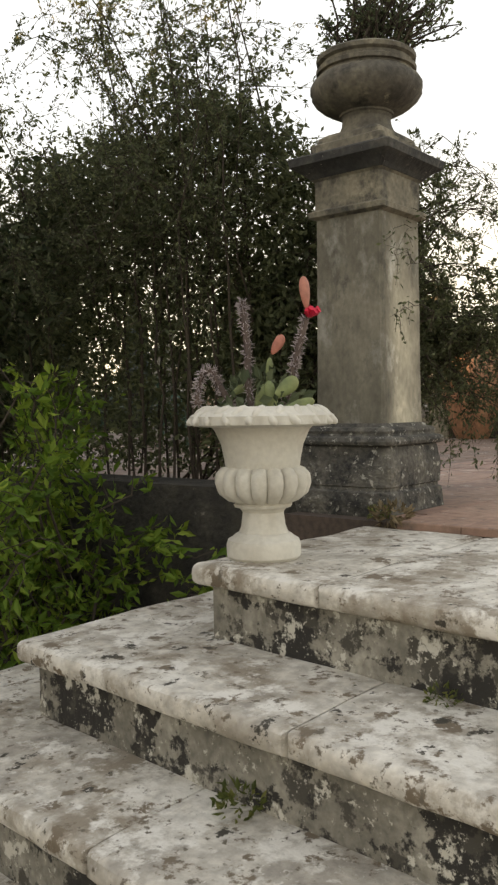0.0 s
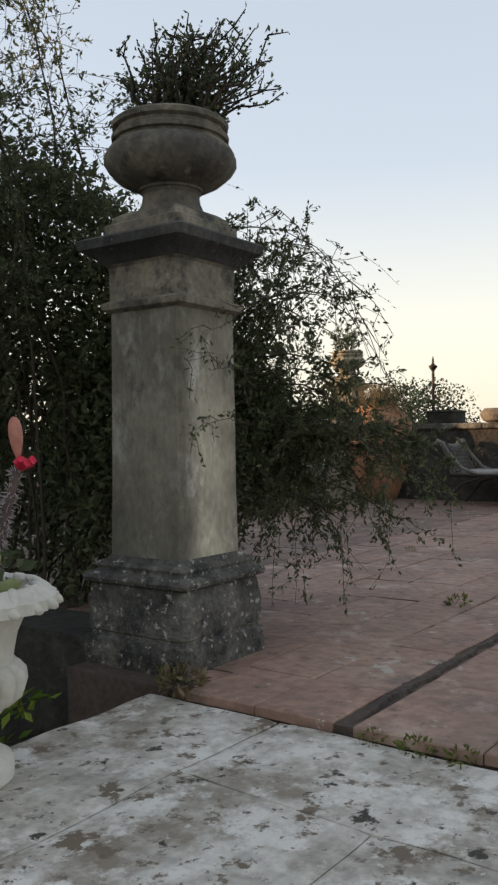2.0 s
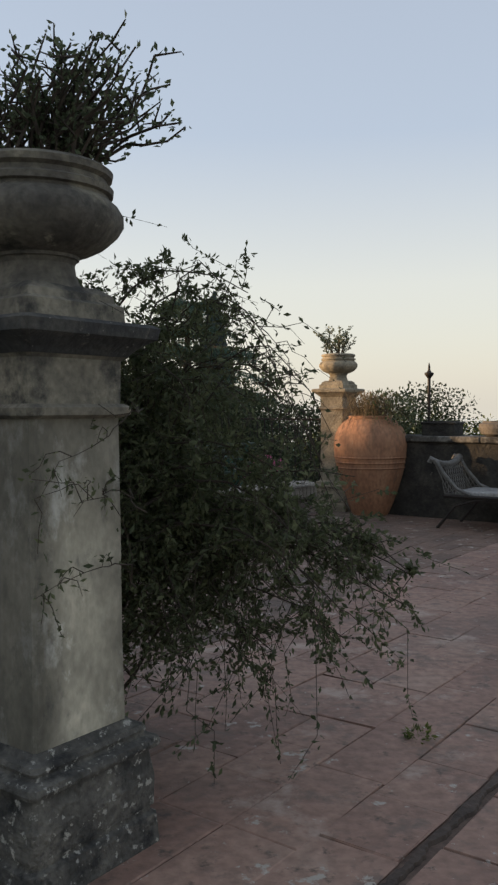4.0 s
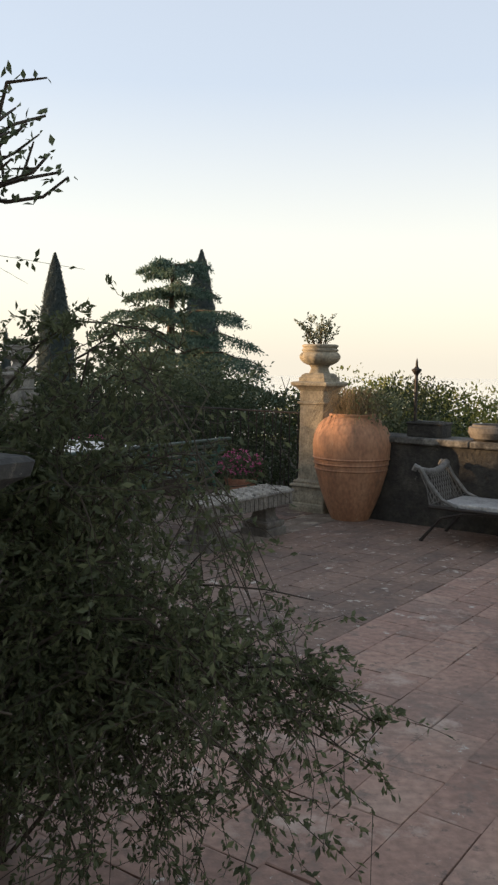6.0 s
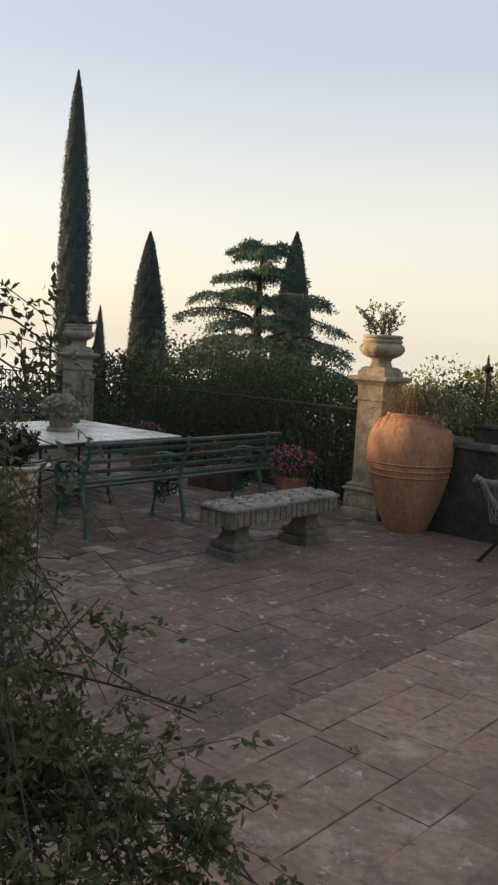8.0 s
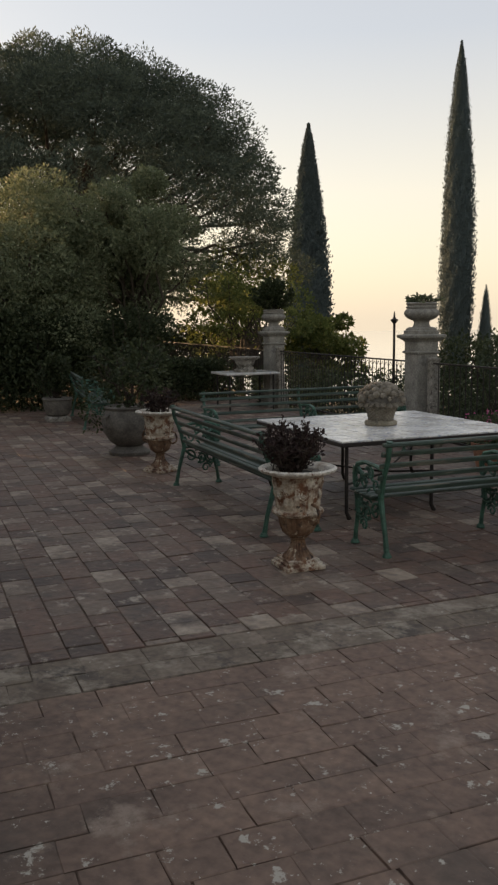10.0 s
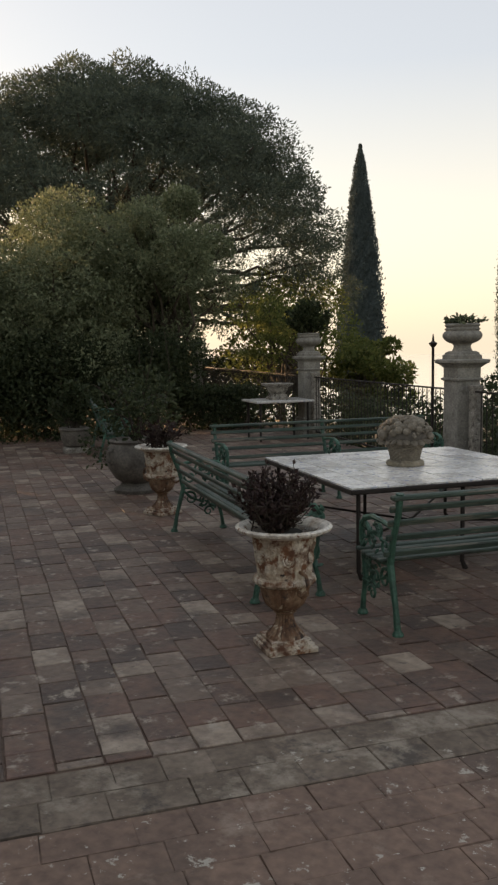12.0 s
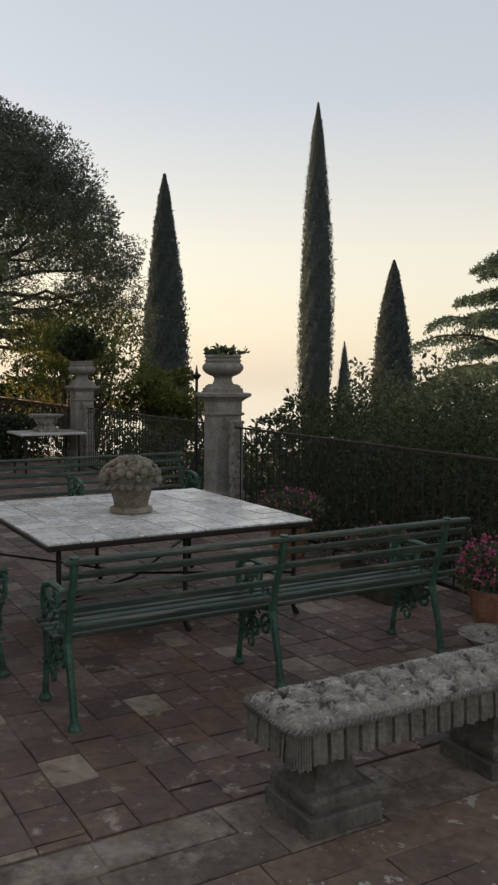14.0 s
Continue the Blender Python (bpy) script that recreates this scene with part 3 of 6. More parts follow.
def succulent(name, label, mat, s, w, z, height, spread, stems, leaf, seed, category="plant", lean=(0, 0)):
    """A plant of woody stems set with small leaves."""
    g = np.random.default_rng(seed)
    t = thing(name, label, category, s, w, z)
    sb = bmesh.new()
    pts, outs = [], []
    for i in range(stems):
        a, r = g.uniform(0, 2 * math.pi), spread * g.uniform(0.15, 1)
        h = height * g.uniform(0.5, 1) * (1 - 0.35 * r / spread)
        base = (0.25 * r * math.cos(a), 0.25 * r * math.sin(a), 0)
        tip = (r * math.cos(a) + lean[0], r * math.sin(a) + lean[1], h)
        ps, rr = branch(base, tip, 0.02, 0.007, 0.003, 6, seed * 50 + i, 0.06)
        tube(ps, rr, 4, sb)
        for f in np.linspace(0.25, 1, max(4, int(h / 0.022))):
            j = min(int(f * 5), 4)
            q = np.array(ps[j].lerp(ps[j + 1], f * 5 - j))
            for _ in range(3):
                pts.append(q + g.normal(size=3) * 0.008)
                outs.append(g.normal(size=3) * 0.5 + np.array((math.cos(a), math.sin(a), 0.5)))
            if g.random() < 0.25:
                d = g.normal(size=3)
                d[2] = abs(d[2])
                d *= 0.05 / np.linalg.norm(d)
                tube([q, q + d * 1.4], [0.004, 0.002], 3, sb)
                for ff in (0.6, 1.0, 1.4):
                    pts.append(q + d * ff)
                    outs.append(d * 10)
    part("twigwork", sb, M_TWIG, t)
    part("foliage", leaf_mesh(pts, leaf, 1.7, 0.3, seed, outs), mat, t)
    return t


first = pillar("grey weathered stone pillar with near-black cornice and planted urn", M_SHAFT, M_STONE, M_PLINTH, M_CORN, M_URN)
set_at(first, 2.41, 1.27)
sandy = pillar("warm sandstone pillar with gadrooned urn beside the jar", M_SAND, M_SAND, M_SAND, M_SAND, M_SAND)
set_at(sandy, 10.0, 4.8)
pale = pillar("grey stone fence pillar with planted urn", M_FPOST, M_FPOST, M_FPOST, M_FPOST, M_FPOST)
set_at(pale, 10.3, 10.47)
for s, w in ((10.6, 16.2), (11.3, 27.4)):
    copy_thing(pale, TER @ pose(s, w, 0))
succulent("urn_plant", "dark branching succulent growing out of the pillar urn", M_OLIVE, 2.41, 1.27, 1.86, 0.44, 0.34, 84, 0.019, 3, lean=(0.06, -0.06))
succulent("urn_plant", "pale grey succulent in the sandstone urn", M_GREYLEAF, 10.0, 4.8, 1.86, 0.5, 0.3, 15, 0.034, 4)
succulent("urn_plant", "low spiky plant in a fence pillar urn", M_OLIVE, 10.3, 10.47, 1.86, 0.17, 0.27, 26, 0.05, 5)
succulent("urn_plant", "bushy plant in a far pillar urn", M_HEDGE, 10.6, 16.2, 1.86, 0.7, 0.45, 40, 0.08, 6)


for s, w in ((10.3, 10.16), (10.6, 15.89)):
    q = thing("stone_post", "slim grey stone post beside a fence pillar", "post", s, w, 0, group="fence end posts")
    part("shaft", squares([(0.06, -0.03), (0.06, 1.14), (0.07, 1.15), (0.07, 1.18)], wear=0.003), M_CUSH, q)
    part("base", squares([(0.1, -0.03), (0.1, 0.12), (0.07, 0.13)], wear=0.004), M_STONE, q)
    part("iron_strip", boxed(-0.02, 0.02, 0.06, 0.1, 0, 1.16), M_IRON, q)


# ---------------------------------------------------------------- fence and parapet
def fence(sa, wa, sb, wb, height=1.12, step=0.125, arched=True):
    f = tagged(new("iron_fence"), "dark wrought iron railing between stone pillars", "fence", "terrace railing")
    a, b = Vector((sa, wa, 0)), Vector((sb, wb, 0))
    d = b - a
    n = int(d.length / step)
    f.matrix_basis = TER @ pose(sa, wa, 0, 0, 0, math.degrees(math.atan2(d.y, d.x)))
    part("top_rail", boxed(0, d.length, -0.014, 0.014, height - 0.022, height, 0.004), M_IRON, f)
    part("bottom_rail", boxed(0, d.length, -0.015, 0.015, 0.1, 0.13), M_IRON, f)
    bar = tube([(0, 0, 0.1), (0, 0, height)], 0.0075, 5)
    arch = tube([(-step / 2, 0, height - 0.19), (-step * 0.45, 0, height - 0.1), (0, 0, height - 0.045), (step * 0.45, 0, height - 0.1), (step / 2, 0, height - 0.19)], 0.005, 4)
    pieces = [part("bar", bar, M_IRON, f)]
    pieces[0].location.x = step * 0.5
    if arched:
        pieces.append(part("arch", arch, M_IRON, f))
        pieces[1].location.x = step
    for i in range(1, n):
        for o in pieces:
            c = o.copy()
            c.location.x += i * step
            scene.collection.objects.link(c)
    return f


fence(10.05, 5.05, 10.27, 10.22, arched=False)
fence(10.32, 10.72, 10.58, 15.95)
fence(10.62, 16.45, 11.2, 27.1)


def finial_post(s, w, z, height):
    p = thing("fence_post", "thin dark iron post with a torch finial", "post", s, w, z)
    part("pole", tube([(0, 0, 0), (0, 0, height)], 0.018, 8), M_IRON, p)
    part("finial", lathe([(0.02, height - 0.09), (0.05, height - 0.05), (0.055, height - 0.03), (0.03, height - 0.02), (0.015, height), (0.012, height + 0.05), (0.003, height + 0.09)], 12), M_IRON, p)


finial_post(10.02, 3.6, 0.9, 0.78)
finial_post(10.38, 11.3, 0.0, 1.72)

wall = sheet("wall_parapet", 9.85, 10.25, -6.0, 4.55, 0.86, M_WALL, "dark mossy parapet wall along the terrace", 0.9)
M_COPE = material("grey_coping", [(0.05, 0.047, 0.04), (0.1, 0.094, 0.08), (0.19, 0.18, 0.155)], 5, 0.9, bump=0.5, spots=[((0.03, 0.028, 0.024), 4, (0.5, 0.6))])
for k, (a, b) in enumerate(((4.55, 2.9), (2.9, 1.2), (1.2, -0.6), (-0.6, -2.5), (-2.5, -4.4), (-4.4, -6.0))):
    c = part("coping", boxed(9.8, 10.3, b + 0.004, a - 0.004, 0.86, 0.93, 0.012), M_COPE, wall)


# ---------------------------------------------------------------- garden furniture
def green_bench(label, length, supports, over=0.03):
    """Back along x at y = 0, the seat towards +y."""
    b = tagged(new("garden_bench"), label, "bench", "benches round the table")
    for k, (y0, y1, z) in enumerate(((0.1, 0.16, 0.405), (0.17, 0.23, 0.4), (0.24, 0.3, 0.4), (0.31, 0.37, 0.405), (0.38, 0.44, 0.415))):
        part("seat_slat", boxed(-0.03, length + over, y0, y1, z, z + 0.022, 0.006), M_SLAT, b)
    for z in (0.47, 0.57, 0.66, 0.745):
        y = 0.07 - 0.12 * (z - 0.4) / 0.45
        bm = boxed(-0.03, length + over, -0.011, 0.011, -0.019, 0.019, 0.006)
        bmesh.ops.transform(bm, matrix=Matrix.Translation((0, y, z)) @ Matrix.Rotation(radians(15), 4, "X"), verts=bm.verts)
        part("back_slat", bm, M_SLAT, b)
    part("top_rail", boxed(-0.03, length + over, -0.075, -0.02, 0.8, 0.83, 0.008), M_SLAT, b)
    iron = None
    for x in supports:
        if iron:
            c = copy_part(iron, b, x)
            continue
        iron = part("iron_end", tube([(0, -0.03, 0), (0, 0.0, 0.16), (0, 0.065, 0.4), (0, 0.03, 0.56), (0, -0.035, 0.72), (0, -0.05, 0.84)], [0.022, 0.018, 0.023, 0.02, 0.019, 0.024], 8), M_GREEN, b, "cast iron leaf-scroll end")
        iron.location.x = x
        bm = tube([(0, 0.44, 0.0), (0, 0.425, 0.12), (0, 0.39, 0.26), (0, 0.42, 0.4)], [0.02, 0.016, 0.018, 0.02], 8)
        part("front_leg", bm, M_GREEN, iron)
        part("arm", tube([(0, 0.42, 0.4), (0, 0.455, 0.47), (0, 0.45, 0.56), (0, 0.4, 0.62), (0, 0.3, 0.645), (0, 0.16, 0.64), (0, 0.01, 0.62)], [0.016, 0.015, 0.018, 0.02, 0.018, 0.016, 0.014], 7), M_GREEN, iron)
        sc = bmesh.new()
        for cy, cz, r, st, tn in ((0.4, 0.53, 0.07, 0, 1.2), (0.3, 0.5, 0.055, 2, -1.3), (0.22, 0.57, 0.05, 1, 1.2), (0.13, 0.5, 0.055, 3, 1.2), (0.36, 0.3, 0.075, 1, -1.3), (0.25, 0.28, 0.06, 4, 1.3), (0.13, 0.3, 0.065, 2, -1.2), (0.3, 0.17, 0.05, 0, 1.2)):
            tube(spiral((0, cy, cz), r, 0.012, tn, st), [0.012 - 0.006 * i / 18 for i in range(19)], 5, sc)
        for y0, z0, y1, z1 in ((0.42, 0.4, 0.07, 0.4), (0.42, 0.36, 0.25, 0.34), (0.06, 0.38, 0.2, 0.28), (0.4, 0.24, 0.3, 0.24), (0.4, 0.6, 0.26, 0.5), (0.26, 0.62, 0.18, 0.52)):
            tube([(0, y0, z0), (0.008, (y0 + y1) / 2, (z0 + z1) / 2 - 0.02), (0, y1, z1)], [0.011, 0.015, 0.01], 6, sc)
        part("scrollwork", sc, M_GREEN, iron, smooth=True)
        gl, lb = np.random.default_rng(77), bmesh.new()
        for k in range(46):
            y, z = ((gl.uniform(0.2, 0.46), gl.uniform(0.44, 0.63)) if k < 20 else (gl.uniform(0.2, 0.43), gl.uniform(0.2, 0.4)))
            r = bmesh.ops.create_icosphere(lb, subdivisions=1, radius=1)
            bmesh.ops.transform(lb, matrix=pose(gl.normal() * 0.012, y, z, gl.uniform(-70, 70) + 90, gl.normal() * 20, 0) @ Matrix.Diagonal((0.007, 0.013, 0.034, 1)), verts=r["verts"])
        part("leaf_ornament", lb, M_GREEN, iron, "clustered cast leaves", smooth=True)
        for y in (-0.03, 0.44):
            part("foot", lathe([(0.035, 0), (0.034, 0.012), (0.024, 0.03)], 10), M_GREEN, iron).location = (0, y, 0)
    return b


def copy_part(ob, parent, x):
    c = copy_thing(ob, Matrix.Translation((x, 0, 0)))
    c.parent = parent
    return c


set_at(green_bench("long worn green slatted bench with cast iron ends", 2.36, (0.02, 1.18, 2.34), 0.16), 6.88, 5.68)
set_at(green_bench("worn green slatted bench at the side of the table", 2.4, (0.02, 2.38)), 6.36, 8.95, 0, -90)
set_at(green_bench("green slatted bench behind the tiled table", 2.6, (0.02, 1.3, 2.58)), 9.72, 10.35, 0, 180)
set_at(green_bench("green slatted bench half hidden among garden plants", 2.2, (0.02, 2.18)), 6.6, 16.3, 0, -95)


# tiled table
tab = thing("garden_table", "square table with white glazed tiles on thin iron legs", "table", 7.1, 6.72)
TS, TW, TZ = 1.9, 1.87, 0.687
part("frame", boxed(0, TS, 0, TW, TZ - 0.05, TZ - 0.012, 0.008), M_IRON, tab, "dark iron edge frame")
tile = part("tile", boxed(-0.1, 0.1, -0.088, 0.088, -0.014, 0, 0.002), M_GLAZE, tab)
tile.location = (TS / 18, TW / 20, TZ)
for i in range(9):
    for j in range(10):
        if i or j:
            c = tile.copy()
            c.location = ((i + 0.5) * TS / 9, (j + 0.5) * TW / 10, TZ + rng.uniform(-0.0015, 0.0015))
            scene.collection.objects.link(c)
for x, y in ((0.1, 0.1), (TS - 0.1, 0.1), (0.1, TW - 0.1), (TS - 0.1, TW - 0.1), (TS / 2, 0.1), (TS / 2, TW - 0.1)):
    part("leg", tube([(x, y, TZ - 0.04), (x, y, 0.06), (x + 0.03, y, 0.0)], [0.016, 0.016, 0.022], 8), M_IRON, tab)
part("stretcher", tube([(0.1, 0.1, 0.3), (TS / 2, TW / 2, 0.2), (TS - 0.1, TW - 0.1, 0.3)], 0.01, 6), M_IRON, tab)
part("stretcher", tube([(TS - 0.1, 0.1, 0.3), (TS / 2, TW / 2, 0.22), (0.1, TW - 0.1, 0.3)], 0.01, 6), M_IRON, tab)


# stone fruit basket on it
bask = thing("fruit_basket", "carved stone basket heaped with fruit on the table", "ornament", 8.0, 7.62, TZ)
bask.scale = (1.14, 1.14, 1.04)
part("base", lathe([(0.13, 0), (0.137, 0.01), (0.137, 0.028), (0.128, 0.04), (0.112, 0.045)], 32), M_SAND, bask, smooth=True)


def weave(r, z, a):
    """Over-and-under canes of the basket."""
    row = int(z * 70 + 0.01) % 2
    return r * (1 + 0.045 * math.sin(18 * a + math.pi * row))


part("basket", lathe([(0.104 + 0.034 * ((k / 10) ** 1.4), 0.04 + 0.0145 * k) for k in range(11)] + [(0.15, 0.195), (0.12, 0.2)], 108, weave), M_FRUIT, bask, "woven cane pattern in stone")
g = np.random.default_rng(11)
bm = bmesh.new()
bmesh.ops.create_icosphere(bm, subdivisions=3, radius=1)
for v in bm.verts:
    v.co = Vector((v.co.x * 0.165, v.co.y * 0.165, 0.225 + max(-0.2, v.co.z) * 0.135))
# the dark stone colour stands in for shade between the fruit
part("filling", bm, M_LEG, bask, "hollows between the fruit, coloured dark as shade")
leafy_rim = bmesh.new()
for k in range(22):
    a = 2 * math.pi * k / 22 + g.normal() * 0.06
    r = bmesh.ops.create_icosphere(leafy_rim, subdivisions=2, radius=1)
    m = pose(0.172 * math.cos(a), 0.172 * math.sin(a), 0.2 + g.normal() * 0.006, 0, 0, math.degrees(a)) @ pose(0, 0, 0, g.normal() * 15, 28, g.normal() * 12) @ Matrix.Diagonal((0.042, 0.026, 0.012, 1))
    bmesh.ops.transform(leafy_rim, matrix=m, verts=r["verts"])
part("leaf_rim", leafy_rim, M_FRUIT, bask, "carved leaves hanging over the basket edge", smooth=True)
for i in range(74):
    a, f = 2.4 * i, math.sqrt((i + 0.5) / 74)
    bm = bmesh.new()
    kind = int(g.integers(3))
    r = (0.03, 0.024, 0.034)[kind] * g.uniform(0.85, 1.1)
    if kind == 1:      # bunch of berries
        for q in range(9):
            d = Vector(g.normal(size=3)).normalized() * r * 0.8
            bmesh.ops.create_icosphere(bm, subdivisions=1, radius=r * 0.5, matrix=Matrix.Translation(d))
    else:              # smooth fruit, or one with a ribbed rind
        bmesh.ops.create_icosphere(bm, subdivisions=3, radius=r)
        for v in bm.verts:
            an = math.atan2(v.co.y, v.co.x)
            v.co *= 1 + (0.1 * abs(math.sin(4 * an)) if kind == 2 else 0.06 * noise.noise(v.co * 40 + Vector((i, 0, 0))))
    o = part("fruit", bm, M_FRUIT, bask, smooth=True)
    o.location = (0.178 * f * math.cos(a), 0.178 * f * math.sin(a), 0.225 + 0.145 * math.sqrt(max(0.0, 1 - f * f)) + g.uniform(-0.008, 0.01))
    o.rotation_euler = (g.uniform(-0.6, 0.6), g.uniform(-0.6, 0.6), a)


# carved stone bench with a tufted top and fringe
SL, SW = 1.42, 0.37
sb = thing("stone_bench", "carved grey stone bench with tufted top and fringe", "bench", 7.25, 4.27)
sb.scale = (1.0, 1.0, 1.09)
CR = 0.055   # radius of the rounded corners


def inside(x, y, out=0.0):
    """Pull a point of the rectangle in to the rounded outline."""
    cx, cy = min(max(x, CR), SL - CR), min(max(y, CR), SW - CR)
    d = math.hypot(x - cx, y - cy)
    if (x != cx and y != cy) and d > CR:
        x, y = cx + (x - cx) * CR / d, cy + (y - cy) * CR / d
    return x, y


bm = bmesh.new()
NX, NY = 210, 56
PITCH = SL / 9
tufts = [((k + 0.75) * PITCH, 0.7 * SW) for k in range(9)] + [((k + 0.25 + 0.5) * PITCH - 0.5 * PITCH, 0.32 * SW) for k in range(1, 10)]
folds = [(a, b) for a in tufts[:9] for b in tufts[9:] if abs(a[0] - b[0]) < 0.6 * PITCH]
folds += [(a, (a[0], SW)) for a in tufts[:9]] + [(b, (b[0], 0.0)) for b in tufts[9:]]
grid = [[None] * (NY + 1) for _ in range(NX + 1)]
for i in range(NX + 1):
    for j in range(NY + 1):
        x, y = inside(SL * i / NX, SW * j / NY)
        px, py = x, y
        e = min(x, SL - x, y, SW - y)
        corner = math.hypot(max(0, CR - min(x, SL - x)), max(0, CR - min(y, SW - y)))
        e = min(e, CR - corner) if corner > 0 and min(x, SL - x) < CR and min(y, SW - y) < CR else e
        z = 0.39 + 0.038 * (1 - math.exp(-max(0, e) / 0.02))
        k = min(1, max(0, e) / 0.03)
        near = min(math.hypot(x - a, y - b) for a, b in tufts)
        ta, tb = min(tufts, key=lambda q: math.hypot(px - q[0], py - q[1]))
        ang = math.atan2(y - tb, x - ta)
        z -= k * 0.042 * math.exp(-(near / 0.02) ** 1.3)
        z += k * 0.008 * math.cos(7 * ang + ta * 9) * math.exp(-((near - 0.035) / 0.022) ** 2)
        z += k * 0.018 * (max(0, math.sin(ang)) if tb > SW / 2 else max(0, -math.sin(ang))) * math.exp(-((near - 0.036) / 0.007) ** 2)
        cut = 0.0
        for (xa, ya), (xb, yb) in folds:
            if min(xa, xb) - 0.03 < x < max(xa, xb) + 0.03:
                f = max(0.0, min(1.0, ((x - xa) * (xb - xa) + (y - ya) * (yb - ya)) / ((xb - xa) ** 2 + (yb - ya) ** 2)))
                d = math.hypot(x - xa - f * (xb - xa), y - ya - f * (yb - ya)) + 0.003 * noise.noise(Vector((x * 40, y * 40, 3)))
                cut = max(cut, math.exp(-max(0, d) / 0.011))
        z -= k * 0.024 * cut
        z += 0.003 * noise.noise(Vector((x * 22, y * 22, 0))) + 0.0015 * noise.noise(Vector((x * 70, y * 70, 0)))
        grid[i][j] = bm.verts.new((x, y, z))
for i in range(NX):
    for j in range(NY):
        bm.faces.new((grid[i][j], grid[i + 1][j], grid[i + 1][j + 1], grid[i][j + 1]))
part("tufted_top", bm, M_CUSH, sb, "buttoned cushion carved in stone", smooth=True)
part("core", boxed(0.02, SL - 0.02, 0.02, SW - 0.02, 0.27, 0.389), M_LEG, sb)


def outline(off, step):
    """Points round the rounded rectangle, off metres outside it."""
    r = CR + off
    pts = []
    for cx, cy, a0, nx, ny, ln in ((SL - CR, CR, -90, SL - CR, SW - CR, SW - 2 * CR), (SL - CR, SW - CR, 0, CR, SW - CR, SL - 2 * CR), (CR, SW - CR, 90, CR, CR, SW - 2 * CR), (CR, CR, 180, SL - CR, CR, SL - 2 * CR)):
        n = max(2, int(r * 1.57 / step))
        for q in range(n + 1):
            a = radians(a0 + 90 * q / n)
            pts.append((cx + r * math.cos(a), cy + r * math.sin(a)))
        x0, y0 = pts[-1]
        a = radians(a0 + 180)
        m = int(ln / step)
        for q in range(1, m):
            pts.append((x0 - math.sin(radians(a0 + 90)) * ln * q / m, y0 + math.cos(radians(a0 + 90)) * ln * q / m))
    return pts


line = outline(0.014, 0.004)
rb = bmesh.new()
for ph in (0.0, math.pi):
    ps = []
    for q in range(len(line)):
        (x0, y0), (x1, y1) = line[q - 1], line[(q + 1) % len(line)]
        d = math.hypot(x1 - x0, y1 - y0) or 1
        a = ph + q * 0.004 / 0.021 * 2 * math.pi * 0.5
        ps.append((line[q][0] + (y1 - y0) / d * 0.0072 * math.cos(a), line[q][1] - (x1 - x0) / d * 0.0072 * math.cos(a), 0.39 + 0.0072 * math.sin(a)))
    tube(ps + [ps[0]], 0.0078, 5, rb)
part("rope_trim", rb, M_FRINGE, sb, "twisted stone cord", smooth=True)
for cx, cy, a0 in ((SL - CR, CR, -90), (SL - CR, SW - CR, 0), (CR, SW - CR, 90), (CR, CR, 180)):
    tb = bmesh.new()
    for q in range(11):
        a = radians(a0 + 90 * q / 10)
        ps = [(cx + (CR + o) * math.cos(a), cy + (CR + o) * math.sin(a), z) for z, o in ((0.385, 0.004), (0.36, 0.007), (0.33, 0.004), (0.3, 0.008), (0.258 + 0.004 * (q % 3), 0.008))]
        tube(ps, [0.005, 0.0044, 0.005, 0.0044, 0.0052], 6, tb)
    part("tassel", tb, M_FRINGE, sb, "corded corner tassel", smooth=True)


def fringe(name, length):
    """One side of pleated fringe, hanging, along x."""
    bm = bmesh.new()
    n = int(length / 0.004)
    rows = []
    for i in range(n + 1):
        x = length * i / n
        k = (x / 0.075) % 1
        dep = -0.012 if (k < 0.09 or k > 0.93) else 0.012 + 0.006 * math.sin(3 * math.pi * k + int(x / 0.075))
        low = 0.275 + (0.012 if k < 0.1 or k > 0.9 else 0) + 0.004 * noise.noise(Vector((x * 30, 0, 0)))
        rows.append([bm.verts.new((x, -0.002 - dep * f, z)) for z, f in ((0.386, 0.25), (0.365, 0.7), (0.32, 1.0), (low, 1.15))] + [bm.verts.new((x, 0.012, low))])
    for a, b in zip(rows, rows[1:]):
        for j in range(4):
            bm.faces.new((a[j], b[j], b[j + 1], a[j + 1]))
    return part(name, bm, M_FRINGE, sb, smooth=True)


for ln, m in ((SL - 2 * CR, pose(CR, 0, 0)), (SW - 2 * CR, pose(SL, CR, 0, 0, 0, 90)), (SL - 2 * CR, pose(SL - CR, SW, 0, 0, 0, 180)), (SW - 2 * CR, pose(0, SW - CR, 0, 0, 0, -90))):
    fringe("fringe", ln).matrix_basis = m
# legs in a darker stone colour than the tufted top
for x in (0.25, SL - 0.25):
    lg = part("pedestal_leg", squares([(0.2, 0.0), (0.2, 0.058), (0.192, 0.064), (0.165, 0.066), (0.165, 0.076), (0.18, 0.082), (0.184, 0.112), (0.172, 0.126), (0.135, 0.132), (0.108, 0.16), (0.096, 0.2), (0.1, 0.235), (0.14, 0.262), (0.15, 0.28)], wear=0.006), M_LEG, sb, "dark moulded stone pedestal")
    lg.location = (x, SW / 2, 0)
    lg.scale = (0.84, 0.84, 1.0)


